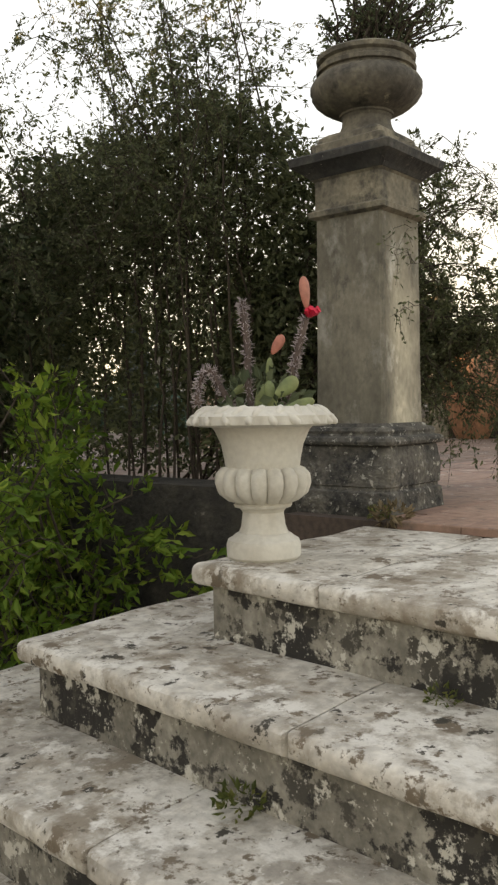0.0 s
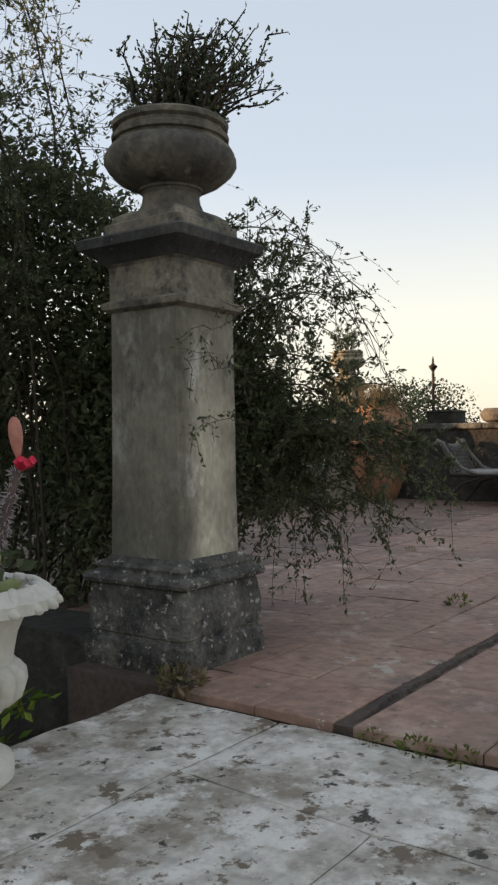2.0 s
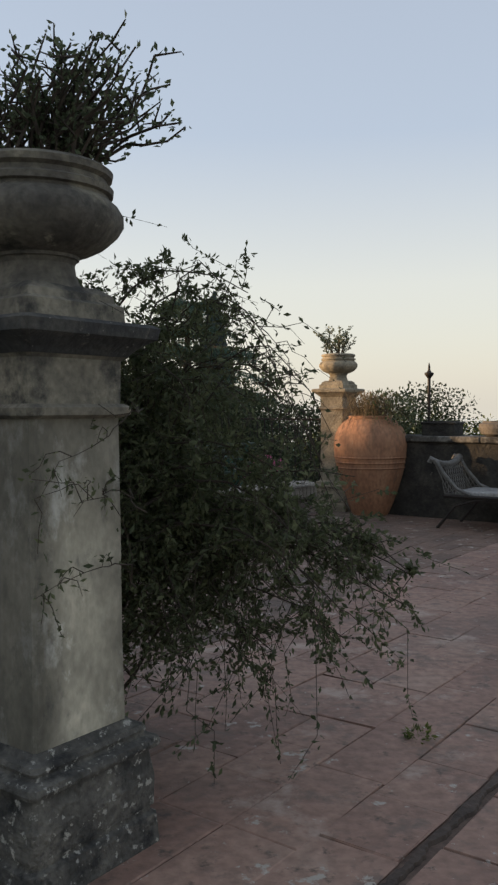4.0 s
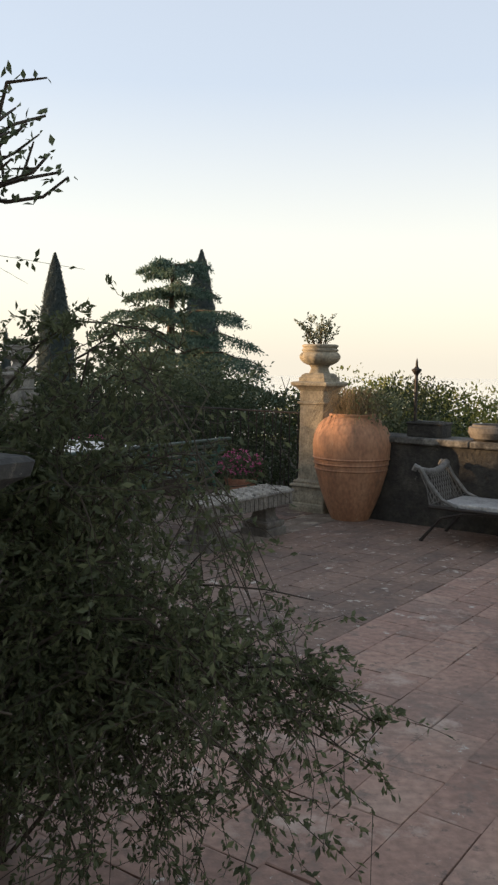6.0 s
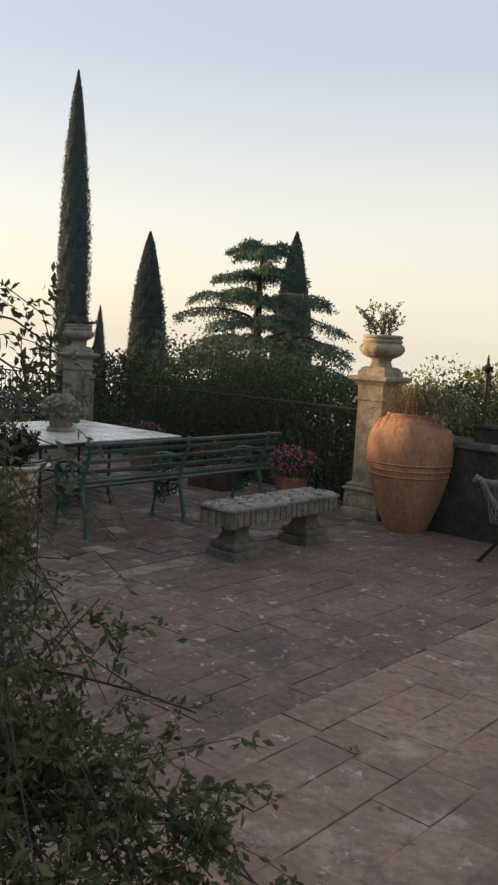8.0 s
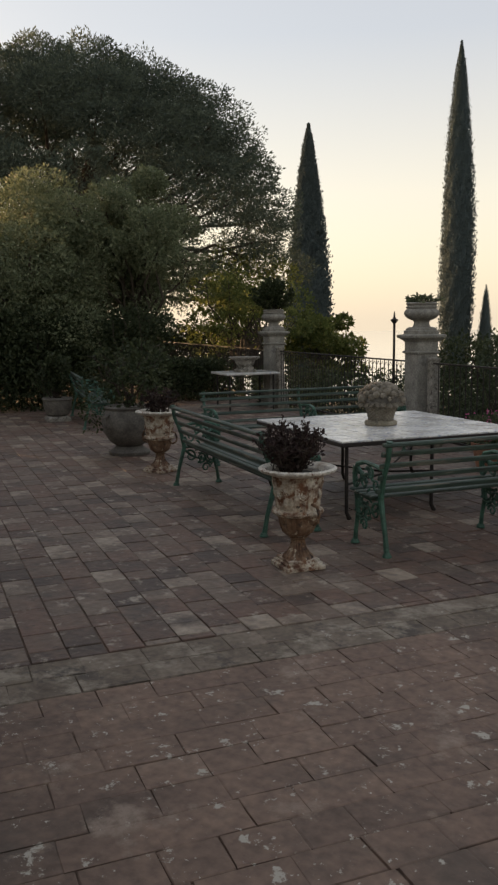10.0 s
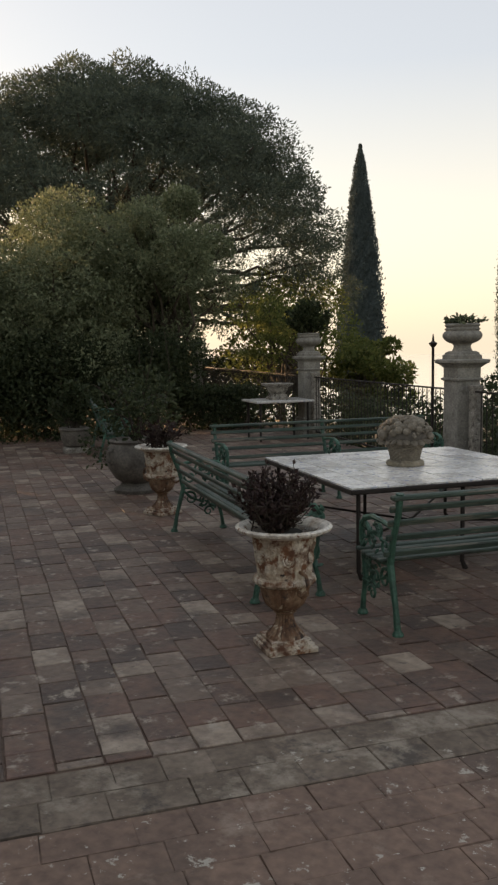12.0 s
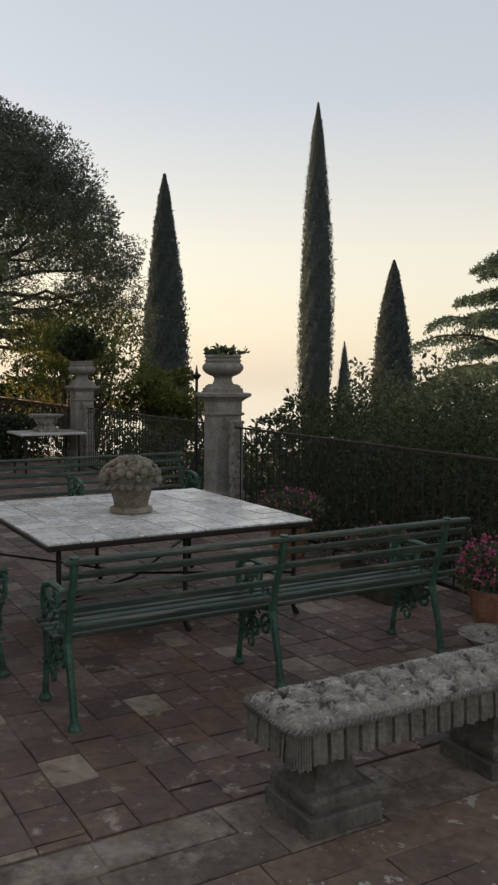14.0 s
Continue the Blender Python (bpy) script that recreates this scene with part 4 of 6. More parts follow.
# ---------------------------------------------------------------- urns and pots
def cactus_urn():
    t = thing("garden_urn", "white cast stone urn with gadrooned belly on the steps", "urn", 1.292, 0.968, -0.03)
    part("foot", lathe([(0.1, 0), (0.108, 0.01), (0.109, 0.04), (0.104, 0.056), (0.09, 0.064), (0.084, 0.07), (0.072, 0.076)], 48), M_WHITE, t, smooth=True)
    part("stem", lathe([(0.074, 0.072), (0.065, 0.095), (0.06, 0.135), (0.068, 0.146), (0.082, 0.15), (0.086, 0.157), (0.08, 0.165)], 80, lambda r, z, a: r * (1 + 0.02 * math.cos(10 * a))), M_WHITE, t, smooth=True)
    part("belly", lathe([(0.07, 0.16), (0.1, 0.168), (0.127, 0.19), (0.136, 0.22), (0.133, 0.245), (0.118, 0.262), (0.1, 0.268)], 192, lambda r, z, a: r * (0.88 + 0.16 * abs(math.sin(8 * a)) ** 0.6)), M_WHITE, t, "row of rounded gadroons", smooth=True)
    part("cup", lathe([(0.108, 0.262), (0.112, 0.29), (0.12, 0.33), (0.138, 0.37), (0.155, 0.39), (0.15, 0.4)], 48), M_WHITE, t, smooth=True)
    part("rim", lathe([(0.146, 0.38), (0.18, 0.382), (0.204, 0.388), (0.211, 0.398), (0.204, 0.412), (0.182, 0.428), (0.163, 0.438), (0.152, 0.43), (0.143, 0.38)], 144, lambda r, z, a: r * (1 + 0.035 * math.sin(13 * a + z * 150) * math.sin(13 * a - z * 110) + 0.01 * math.sin(13 * a))), M_WHITE, t, "leaf-carved flaring rim", smooth=True)
    leafage = bmesh.new()
    for k in range(40):
        a = 2 * math.pi * k / 40
        low = k % 2
        r = bmesh.ops.create_icosphere(leafage, subdivisions=2, radius=1)
        m = pose((0.195 if low else 0.177) * math.cos(a), (0.195 if low else 0.177) * math.sin(a), 0.405 if low else 0.422, 0, 0, math.degrees(a)) @ pose(0, 0, 0, 0, 30, 34 if low else -30) @ Matrix.Diagonal((0.034, 0.014, 0.014, 1))
        bmesh.ops.transform(leafage, matrix=m, verts=r["verts"])
    part("leaf_carving", leafage, M_WHITE, t, "curling leaves carved round the rim", smooth=True)
    part("soil", lathe([(0.15, 0.39), (0.02, 0.402)], 20), M_SOIL, t)
    t.scale = (1.06, 1.06, 1.07)
    return t


cactus_urn()
cac = thing("cactus", "spiny cactus with blushed pads and a red bloom", "cactus", 1.292, 0.968, 0.385)
cac.scale = (1.12, 1.12, 1.2)


def spiny(path, r):
    sb = part("stem", tube(path, r, 9), M_CACTUS, cac, "spiny upright cactus stem")
    sp = bmesh.new()
    g2 = np.random.default_rng(len(path) + int(path[-1][2] * 100))
    for i in range(300):
        f = g2.random() * (len(path) - 1)
        j = int(min(f, len(path) - 2))
        p = Vector(path[j]).lerp(Vector(path[j + 1]), f - j)
        d = Vector(g2.normal(size=3)).normalized()
        tube([p + d * r * 0.9, p + d * (r + 0.013)], [0.0017, 0.0008], 3, sp)
    part("spine_cover", sp, M_SPINE, sb)


# x, y here follow the terrace axes
spiny([(-0.01, 0.02, 0), (-0.02, 0.03, 0.1), (-0.015, 0.035, 0.2), (-0.02, 0.045, 0.29), (-0.018, 0.048, 0.315)], 0.01)
spiny([(0.02, -0.05, 0.02), (0.035, -0.075, 0.1), (0.045, -0.09, 0.18), (0.06, -0.11, 0.265)], 0.0095)
spiny([(-0.03, 0.06, 0.02), (-0.06, 0.1, 0.1), (-0.075, 0.115, 0.14), (-0.09, 0.135, 0.135), (-0.1, 0.145, 0.09), (-0.1, 0.147, 0.05)], 0.009)


def pad(centre, length, width, tilt, turn, mat, label):
    bm = bmesh.new()
    bmesh.ops.create_uvsphere(bm, u_segments=14, v_segments=9, radius=0.5)
    for v in bm.verts:
        v.co = Vector((v.co.x * width * (0.8 + 0.5 * v.co.z), v.co.y * 0.014, v.co.z * length))
    bmesh.ops.transform(bm, matrix=pose(*centre, 0, tilt, turn), verts=bm.verts)
    part("pad", bm, mat, cac, label, smooth=True)


V = -35
pad((0.06, -0.108, 0.33), 0.085, 0.036, -6, V, M_BLUSH, "upright blushed pink pad")
pad((0.01, -0.05, 0.20), 0.06, 0.035, 35, V, M_BLUSH, "blushed orange pad")
pad((0.01, -0.02, 0.13), 0.08, 0.024, 4, V, M_PAD, "yellow-green pad")
pad((-0.02, 0.06, 0.09), 0.06, 0.028, 60, V, M_PAD, "yellow-green pad")
pad((-0.03, -0.06, 0.06), 0.1, 0.04, -12, V, M_PAD, "green pad")
pad((-0.02, -0.1, 0.09), 0.08, 0.05, 55, V, M_PAD, "broad green pad")
pad((-0.01, -0.13, 0.045), 0.1, 0.035, 75, V, M_PAD, "flat green pad")
pad((0.0, 0.0, 0.06), 0.09, 0.05, 20, V, M_PAD, "green pad")
bm = bmesh.new()
for i in range(9):
    a = i * 0.7
    tube([(0.062, -0.118, 0.268), (0.066 + 0.018 * math.cos(a), -0.13 + 0.018 * math.sin(a), 0.282 + 0.004 * (i % 3))], [0.004, 0.009], 5, bm)
part("bloom", bm, M_RED, cac, "vivid red bloom")
pts, outs = blobs([((0, 0, 0.06), (0.11, 0.11, 0.06), 160)], 30)
part("foliage", leaf_mesh(pts, 0.035, 1.8, 0.6, 31, outs), M_OLIVE, cac)


def iron_urn(label):
    t = tagged(new("iron_urn"), label, "urn", "flaking iron urns")
    part("plinth", squares([(0.145, 0), (0.145, 0.025), (0.13, 0.03), (0.13, 0.045), (0.115, 0.05), (0.115, 0.066)], wear=0.001), M_FLAKE, t, "square rusty foot plate")
    part("foot", lathe([(0.11, 0.066), (0.1, 0.08), (0.075, 0.105), (0.055, 0.14), (0.045, 0.185), (0.052, 0.2), (0.066, 0.208), (0.052, 0.22)], 72, lambda r, z, a: r * (1 + (0.07 * math.cos(18 * a) if 0.07 < z < 0.19 else 0))), M_RUST, t, "fluted flaring foot")
    part("belly", lathe([(0.05, 0.215), (0.075, 0.225), (0.105, 0.255), (0.122, 0.3), (0.13, 0.345), (0.135, 0.375)], 96, lambda r, z, a: r * (1 + 0.06 * abs(math.sin(9 * a)))), M_RUST, t, "gadrooned rusty belly", smooth=True)
    part("shoulder", lathe([(0.13, 0.365), (0.165, 0.375), (0.177, 0.39), (0.172, 0.408), (0.15, 0.418)], 120, lambda r, z, a: r * (1 + 0.02 * math.cos(30 * a))), M_FLAKE, t, "beaded pale shoulder", smooth=True)
    part("body", lathe([(0.148, 0.41), (0.15, 0.44), (0.157, 0.52), (0.168, 0.6), (0.178, 0.64), (0.198, 0.66)], 120, lambda r, z, a: r * (1 + 0.13 * noise.noise(Vector((math.cos(a) * 7, math.sin(a) * 7, z * 38))) * (0.43 < z < 0.62))), M_FLAKE, t, "relief-cast flaking body", smooth=True)
    part("rim", lathe([(0.19, 0.65), (0.235, 0.665), (0.262, 0.678), (0.268, 0.692), (0.252, 0.702), (0.22, 0.688), (0.19, 0.66)], 160, lambda r, z, a: r * (1 + 0.014 * math.cos(40 * a))), M_CHALK, t, "beaded flaring rim")
    part("soil", lathe([(0.19, 0.655), (0.02, 0.665)], 20), M_SOIL, t)
    med = None
    for k in range(6):
        a = k * math.pi / 3 + 0.35
        if med is None:
            bm = tube([(0, 0.034 * math.cos(q * 0.5236), 0.034 * math.sin(q * 0.5236)) for q in range(13)], 0.006, 5)
            for q in range(8):
                bmesh.ops.create_icosphere(bm, subdivisions=1, radius=0.0085, matrix=Matrix.Translation((0.002, 0.017 * math.cos(q * 0.785), 0.017 * math.sin(q * 0.785))))
            bmesh.ops.create_icosphere(bm, subdivisions=2, radius=0.01)
            med = part("medallion", bm, M_FLAKE, t, "round rosette cast on the body", smooth=True)
            c = med
        else:
            c = med.copy()
            scene.collection.objects.link(c)
        c.matrix_basis = pose(0.158 * math.cos(a), 0.158 * math.sin(a), 0.53, 0, -8, math.degrees(a))
    for a in (-1.32, math.pi - 1.32):
        h = part("handle", tube([(0.13, 0, 0.34), (0.17, 0, 0.325), (0.215, 0, 0.35), (0.225, 0, 0.4), (0.205, 0, 0.45), (0.15, 0, 0.46)], [0.011, 0.012, 0.011, 0.012, 0.011, 0.01], 7), M_RUST, t, "rusty loop handle")
        h.rotation_euler.z = a
    return t


urn_a = iron_urn("rust-flaked white iron urn with dark dried plant")
set_at(urn_a, 6.23, 5.72, 0, 0)
urn_b = copy_thing(urn_a, TER @ pose(6.42, 9.85, 0, 0, 0, 30))
urn_b["label"] = "rust-flaked iron urn planted with a bushy shrub"
succulent("urn_plant", "dark reddish bushy plant in the iron urn", M_DARKLEAF, 6.2, 5.75, 0.64, 0.4, 0.28, 76, 0.03, 15)
succulent("urn_plant", "sparse dried shrub in the farther iron urn", M_DARKLEAF, 6.42, 9.85, 0.64, 0.34, 0.26, 30, 0.035, 16)

pot = thing("stone_pot", "round grey stone pot on a flared foot", "pot", 6.42, 11.3)
part("foot", lathe([(0.26, 0), (0.27, 0.04), (0.2, 0.08), (0.16, 0.12)], 32), M_LEG, pot)
part("bowl", lathe([(0.16, 0.11), (0.25, 0.17), (0.33, 0.3), (0.35, 0.42), (0.33, 0.52), (0.29, 0.58), (0.31, 0.61), (0.29, 0.63), (0.26, 0.6)], 40), M_LEG, pot, smooth=True)
for a in (0.5, 3.6):
    hd = part("handle", tube([(0.34, 0, 0.36), (0.4, 0, 0.4), (0.4, 0, 0.5), (0.32, 0, 0.53)], 0.022, 7), M_LEG, pot)
    hd.rotation_euler.z = a
part("soil", lathe([(0.28, 0.57), (0.02, 0.58)], 20), M_SOIL, pot)
shr = thing("shrub", "sparse leafy shrub growing from the stone pot", "shrub", 6.42, 11.3, 0.58)
pts, outs = blobs([((0.05, -0.1, 0.3), (0.36, 0.36, 0.3), 420), ((0.1, -0.3, 0.62), (0.34, 0.34, 0.28), 380), ((-0.2, 0.15, 0.55), (0.3, 0.3, 0.25), 260), ((0.2, -0.45, 0.5), (0.3, 0.3, 0.3), 260), ((-0.35, 0.2, 0.05), (0.25, 0.25, 0.35), 300)], 40)
part("crown", leaf_mesh(pts, 0.06, 1.8, 0.3, 41, outs), M_HEDGE, shr)
bm = bmesh.new()
for i in range(9):
    ps, rr = branch((0, 0, 0), (0.5 * math.cos(i * 0.7), 0.5 * math.sin(i * 0.7), 0.7), 0.05, 0.014, 0.004, 6, i)
    tube(ps, rr, 5, bm)
part("trunk", bm, M_TWIG, shr)

bp = thing("stone_pot", "low square-footed stone pot beside the far bench", "pot", 6.2, 15.6)
part("foot", squares([(0.2, 0), (0.2, 0.06), (0.15, 0.09)], wear=0.004), M_CUSH, bp)
part("bowl", lathe([(0.14, 0.08), (0.2, 0.12), (0.24, 0.24), (0.25, 0.36), (0.27, 0.38), (0.26, 0.41), (0.22, 0.4)], 28), M_LEG, bp, smooth=True)
part("soil", lathe([(0.23, 0.37), (0.02, 0.39)], 16), M_SOIL, bp)
succulent("shrub", "thin dark shrub in the low stone pot", M_HEDGE, 6.2, 15.6, 0.38, 0.9, 0.4, 34, 0.06, 17, "shrub")

# large oil jar beside the pillar
jar = thing("oil_jar", "huge orange terracotta oil jar with trailing dry grass", "jar", 9.72, 4.2)
prof = [(0.2, 0), (0.22, 0.03), (0.27, 0.15), (0.335, 0.33), (0.39, 0.52), (0.42, 0.7), (0.428, 0.82), (0.415, 0.93), (0.37, 1.03), (0.3, 1.1), (0.25, 1.125), (0.255, 1.15), (0.24, 1.16), (0.2, 1.14), (0.2, 1.05)]
part("body", lathe(prof, 72, lambda r, z, a: r * (1 + 0.006 * math.sin(z * 140) * (0.5 < z < 0.72) + 0.004 * noise.noise(Vector((math.cos(a) * 3, math.sin(a) * 3, z * 6))))), M_TERRA, jar, smooth=True)
for z in (0.56, 0.62, 0.68):
    r = np.interp(z, [0.52, 0.7], [0.39, 0.42])
    part("ridge", lathe([(r - 0.004, z - 0.014), (r + 0.01, z), (r - 0.002, z + 0.014)], 72, cap=False), M_TERRA, jar, smooth=True)
gr = thing("trailing_grass", "dry grass and weeds sprouting from the jar mouth", "plant", 9.72, 4.2, 1.1)
bm = bmesh.new()
g = np.random.default_rng(21)
for i in range(420):
    a, r = g.uniform(0, 6.28), g.uniform(0.0, 0.2)
    o = Vector((r * math.cos(a), r * math.sin(a), 0))
    a += g.normal() * 0.5
    up, out = g.uniform(0.05, 0.36), g.uniform(0.05, 0.4)
    d = Vector((math.cos(a), math.sin(a), 0))
    tube([o, o + d * out * 0.4 + Vector((0, 0, up)), o + d * out + Vector((0, 0, up - out * g.uniform(0.2, 1.3)))], [0.003, 0.0025, 0.001], 3, bm)
part("grass_tuft", bm, M_DRY, gr)
pts, outs = blobs([((0.1, -0.2, 0.1), (0.35, 0.35, 0.25), 900)], 22)
part("foliage", leaf_mesh(pts, 0.045, 2, 0.3, 23, outs), M_OLIVE, gr)

# painted iron lounge against the parapet
ch = thing("garden_lounge", "white painted iron lounge with scrolled arm and cushion", "lounge", 9.1, 3.0)
CD, CL = 0.62, 2.1
part("cushion", boxed(0.03, CD - 0.03, -CL, -0.1, 0.34, 0.395, 0.02, 3), M_WICKER, ch, "pale thin seat cushion")
part("seat_frame", tube([(0, 0, 0.34), (CD, 0, 0.34), (CD, -CL, 0.34), (0, -CL, 0.34), (0, 0, 0.34)], 0.02, 8), M_IRON, ch)
for x in (0, CD):
    part("arm_post", tube([(x, -0.28, 0.36), (x, -0.13, 0.42), (x, 0.02, 0.58), (x, 0.1, 0.7), (x, 0.15, 0.72), (x, 0.17, 0.68)], [0.018, 0.018, 0.02, 0.024, 0.03, 0.026], 8), M_ARM, ch)
part("arm_roll", tube([(0, 0.1, 0.69), (CD * 0.25, 0.09, 0.66), (CD * 0.5, 0.09, 0.65), (CD * 0.75, 0.09, 0.665), (CD, 0.1, 0.71)], [0.03, 0.032, 0.034, 0.034, 0.04], 10), M_ARM, ch)
lat = bmesh.new()
for i in range(13):
    for sgn in (1, -1):
        x0 = CD * i / 12
        x1 = x0 + sgn * 0.16
        if 0 <= x1 <= CD:
            tube([(x0, -0.05, 0.38), (x1, 0.06, 0.65)], 0.004, 4, lat)
for x in (0, CD):
    for k in range(5):
        tube([(x, -0.25 + 0.05 * k, 0.37), (x, -0.1 + 0.05 * k, 0.45 + 0.05 * k)], 0.005, 4, lat)
        tube([(x, 0.0, 0.36), (x, -0.2 + 0.06 * k, 0.37 + 0.055 * k)], 0.004, 4, lat)
part("lattice", lat, M_ARM, ch, "woven lattice arm panel")
for x in (0, CD):
    part("leg", tube([(x, 0.08, 0), (x, -0.02, 0.12), (x, -0.12, 0.24), (x, -0.35, 0.31), (x, -0.7, 0.33)], [0.018, 0.015, 0.015, 0.014, 0.012], 7), M_IRON, ch)
    part("leg", tube([(x, -CL + 0.02, 0), (x, -CL + 0.02, 0.34)], 0.015, 7), M_IRON, ch)


# planters
def trough(name, label, s, w, z, lx, ly, h, mat, rot=0):
    t = thing(name, label, "planter", s, w, z, rot)
    part("body", boxed(-lx / 2, lx / 2, -ly / 2, ly / 2, 0, h, 0.012, 2), mat, t)
    part("rim", boxed(-lx / 2 - 0.012, lx / 2 + 0.012, -ly / 2 - 0.012, ly / 2 + 0.012, h, h + 0.03, 0.01), mat, t)
    part("soil", boxed(-lx / 2 + 0.03, lx / 2 - 0.03, -ly / 2 + 0.03, ly / 2 - 0.03, h + 0.03, h + 0.036), M_SOIL, t)
    return t


def flowers(name, label, s, w, z, rad, n_leaf, n_flower, petal, seed, size=0.04, leaf=0.045):
    t = thing(name, label, "flowers", s, w, z)
    pts, outs = blobs([((0, 0, rad * 0.3), (rad, rad, rad * 0.6), n_leaf), ((rad * 0.4, -rad * 0.3, rad * 0.35), (rad * 0.7, rad * 0.7, rad * 0.5), n_leaf // 2)], seed)
    part("foliage", leaf_mesh(pts, leaf, 1.8, 0.3, seed, outs), M_OLIVE, t)
    p2, o2 = blob((0, 0, rad * 0.4), (rad * 1.05, rad * 1.05, rad * 0.65), n_flower, seed + 5, 0.9)
    keep = p2[:, 2] > 0.0
    p2, o2 = p2[keep], o2[keep]
    p5, o5 = np.repeat(p2, 5, 0), np.repeat(o2, 5, 0)
    part("bloom_mass", leaf_mesh(p5, size, 1.4, 0.1, seed + 6, o5 * 0.7), petal, t)
    return t


def round_pot(s, w, r, h, label, mat=None, z=0):
    t = thing("flower_pot", label, "pot", s, w, z)
    part("body", lathe([(r * 0.7, 0), (r * 0.72, 0.02), (r * 0.95, h * 0.85), (r, h * 0.86), (r * 1.03, h), (r * 0.93, h), (r * 0.9, h * 0.88)], 32), mat or M_POT, t, smooth=True)
    part("soil", lathe([(r * 0.91, h * 0.88), (0.01, h * 0.9)], 16), M_SOIL, t)
    return t


round_pot(9.85, 5.8, 0.2, 0.3, "terracotta pot holding bright pink flowers by the fence")
flowers("pink_flowers", "bright pink geranium flowers in a pot", 9.85, 5.8, 0.34, 0.26, 900, 260, M_PINK, 60, 0.022)
trough("planter_box", "weathered wooden planter box by the railing", 9.8, 6.95, 0, 0.36, 0.6, 0.26, M_BARK)
flowers("pink_flowers", "small pink flowers trailing over the planter box", 9.8, 6.95, 0.28, 0.25, 700, 90, M_PINK, 62, 0.02)
round_pot(9.95, 8.5, 0.2, 0.28, "terracotta pot standing against the railing")
flowers("pink_flowers", "dusky pink flowers against the railing", 9.95, 8.5, 0.32, 0.3, 900, 160, M_PINK, 64, 0.02)
bowl = thing("stone_bowl", "wide shallow stone bowl on the paving", "bowl", 9.5, 5.48)
part("bowl", lathe([(0.1, 0), (0.12, 0.02), (0.16, 0.07), (0.21, 0.11), (0.225, 0.125), (0.18, 0.12), (0.13, 0.07), (0.02, 0.055)], 32), M_CUSH, bowl, smooth=True)
trough("stone_trough", "dark stone trough on the parapet wall", 10.06, 3.45, 0.93, 0.26, 0.4, 0.13, M_WALL)
for k, w in enumerate((2.75, 1.3, -0.2, -1.9)):
    pb = thing("stone_bowl", "dark rounded stone bowl on the parapet wall", "bowl", 10.05, w, 0.93, 40 * k)
    part("bowl", lathe([(0.16, 0), (0.22, 0.03), (0.25, 0.09), (0.24, 0.14), (0.21, 0.15), (0.2, 0.17), (0.17, 0.165), (0.16, 0.1), (0.02, 0.09)], 28, lambda r, z, a: r * (1 + 0.04 * noise.noise(Vector((math.cos(a) * 2, math.sin(a) * 2, z * 8))))), M_LEG, pb, smooth=True)
round_pot(5.13, 0.62, 0.13, 0.17, "terracotta pot with purple flowers on the paving")
flowers("purple_flowers", "leafy plant with small purple flowers in a pot", 5.13, 0.62, 0.2, 0.145, 1500, 22, M_PURPLE, 70, 0.022, 0.026)

round_pot(6.6, 1.1, 0.16, 0.2, "terracotta pot with a bushy green plant")
flowers("potted_plant", "bushy green plant with few purple flowers in a pot", 6.6, 1.1, 0.24, 0.2, 1600, 12, M_PURPLE, 72, 0.022, 0.03)

# far small table with an urn
ft = thing("side_table", "small far table with a pale stone top", "table", 9.9, 16.0)
part("top", boxed(-0.55, 0.55, -0.45, 0.45, 0.68, 0.72, 0.008), M_GLAZE, ft)
for x, y in ((-0.45, -0.35), (0.45, -0.35), (-0.45, 0.35), (0.45, 0.35)):
    part("leg", tube([(x, y, 0), (x, y, 0.68)], 0.02, 6), M_IRON, ft)
fu = thing("stone_planter", "low carved stone planter on the far table", "planter", 9.9, 16.0, 0.72)
part("base", squares([(0.17, 0), (0.17, 0.04), (0.13, 0.06), (0.13, 0.1)]), M_CUSH, fu)
part("bowl", lathe([(0.13, 0.1), (0.18, 0.16), (0.2, 0.22), (0.29, 0.26), (0.3, 0.29), (0.25, 0.28)], 24), M_CUSH, fu)
# weeds in the paving joints
for k, (s, w, z, r) in enumerate(((3.77, 0.757, 0, 0.05), (2.062, 0.3, -0.03, 0.035), (2.062, 0.17, -0.03, 0.045), (2.062, 0.05, -0.03, 0.04), (2.09, 0.98, 0, 0.07), (2.14, 1.06, 0, 0.05), (0.7, 0.57, -0.486, 0.06), (1.03, 0.23, -0.258, 0.04), (5.4, 1.75, 0, 0.03))):
    wd = thing("weed", "small green weed growing in a stone joint", "weed", s, w, z, group="weeds in joints")
    pts, outs = blobs([((0, 0, r * 0.3), (r, r, r * 0.5), int(2000 * r))], 80 + k)
    part("foliage", leaf_mesh(pts, 0.45 * r, 2.6, 0.5, 81 + k, outs), M_TREE if k != 4 else M_DRY, wd)


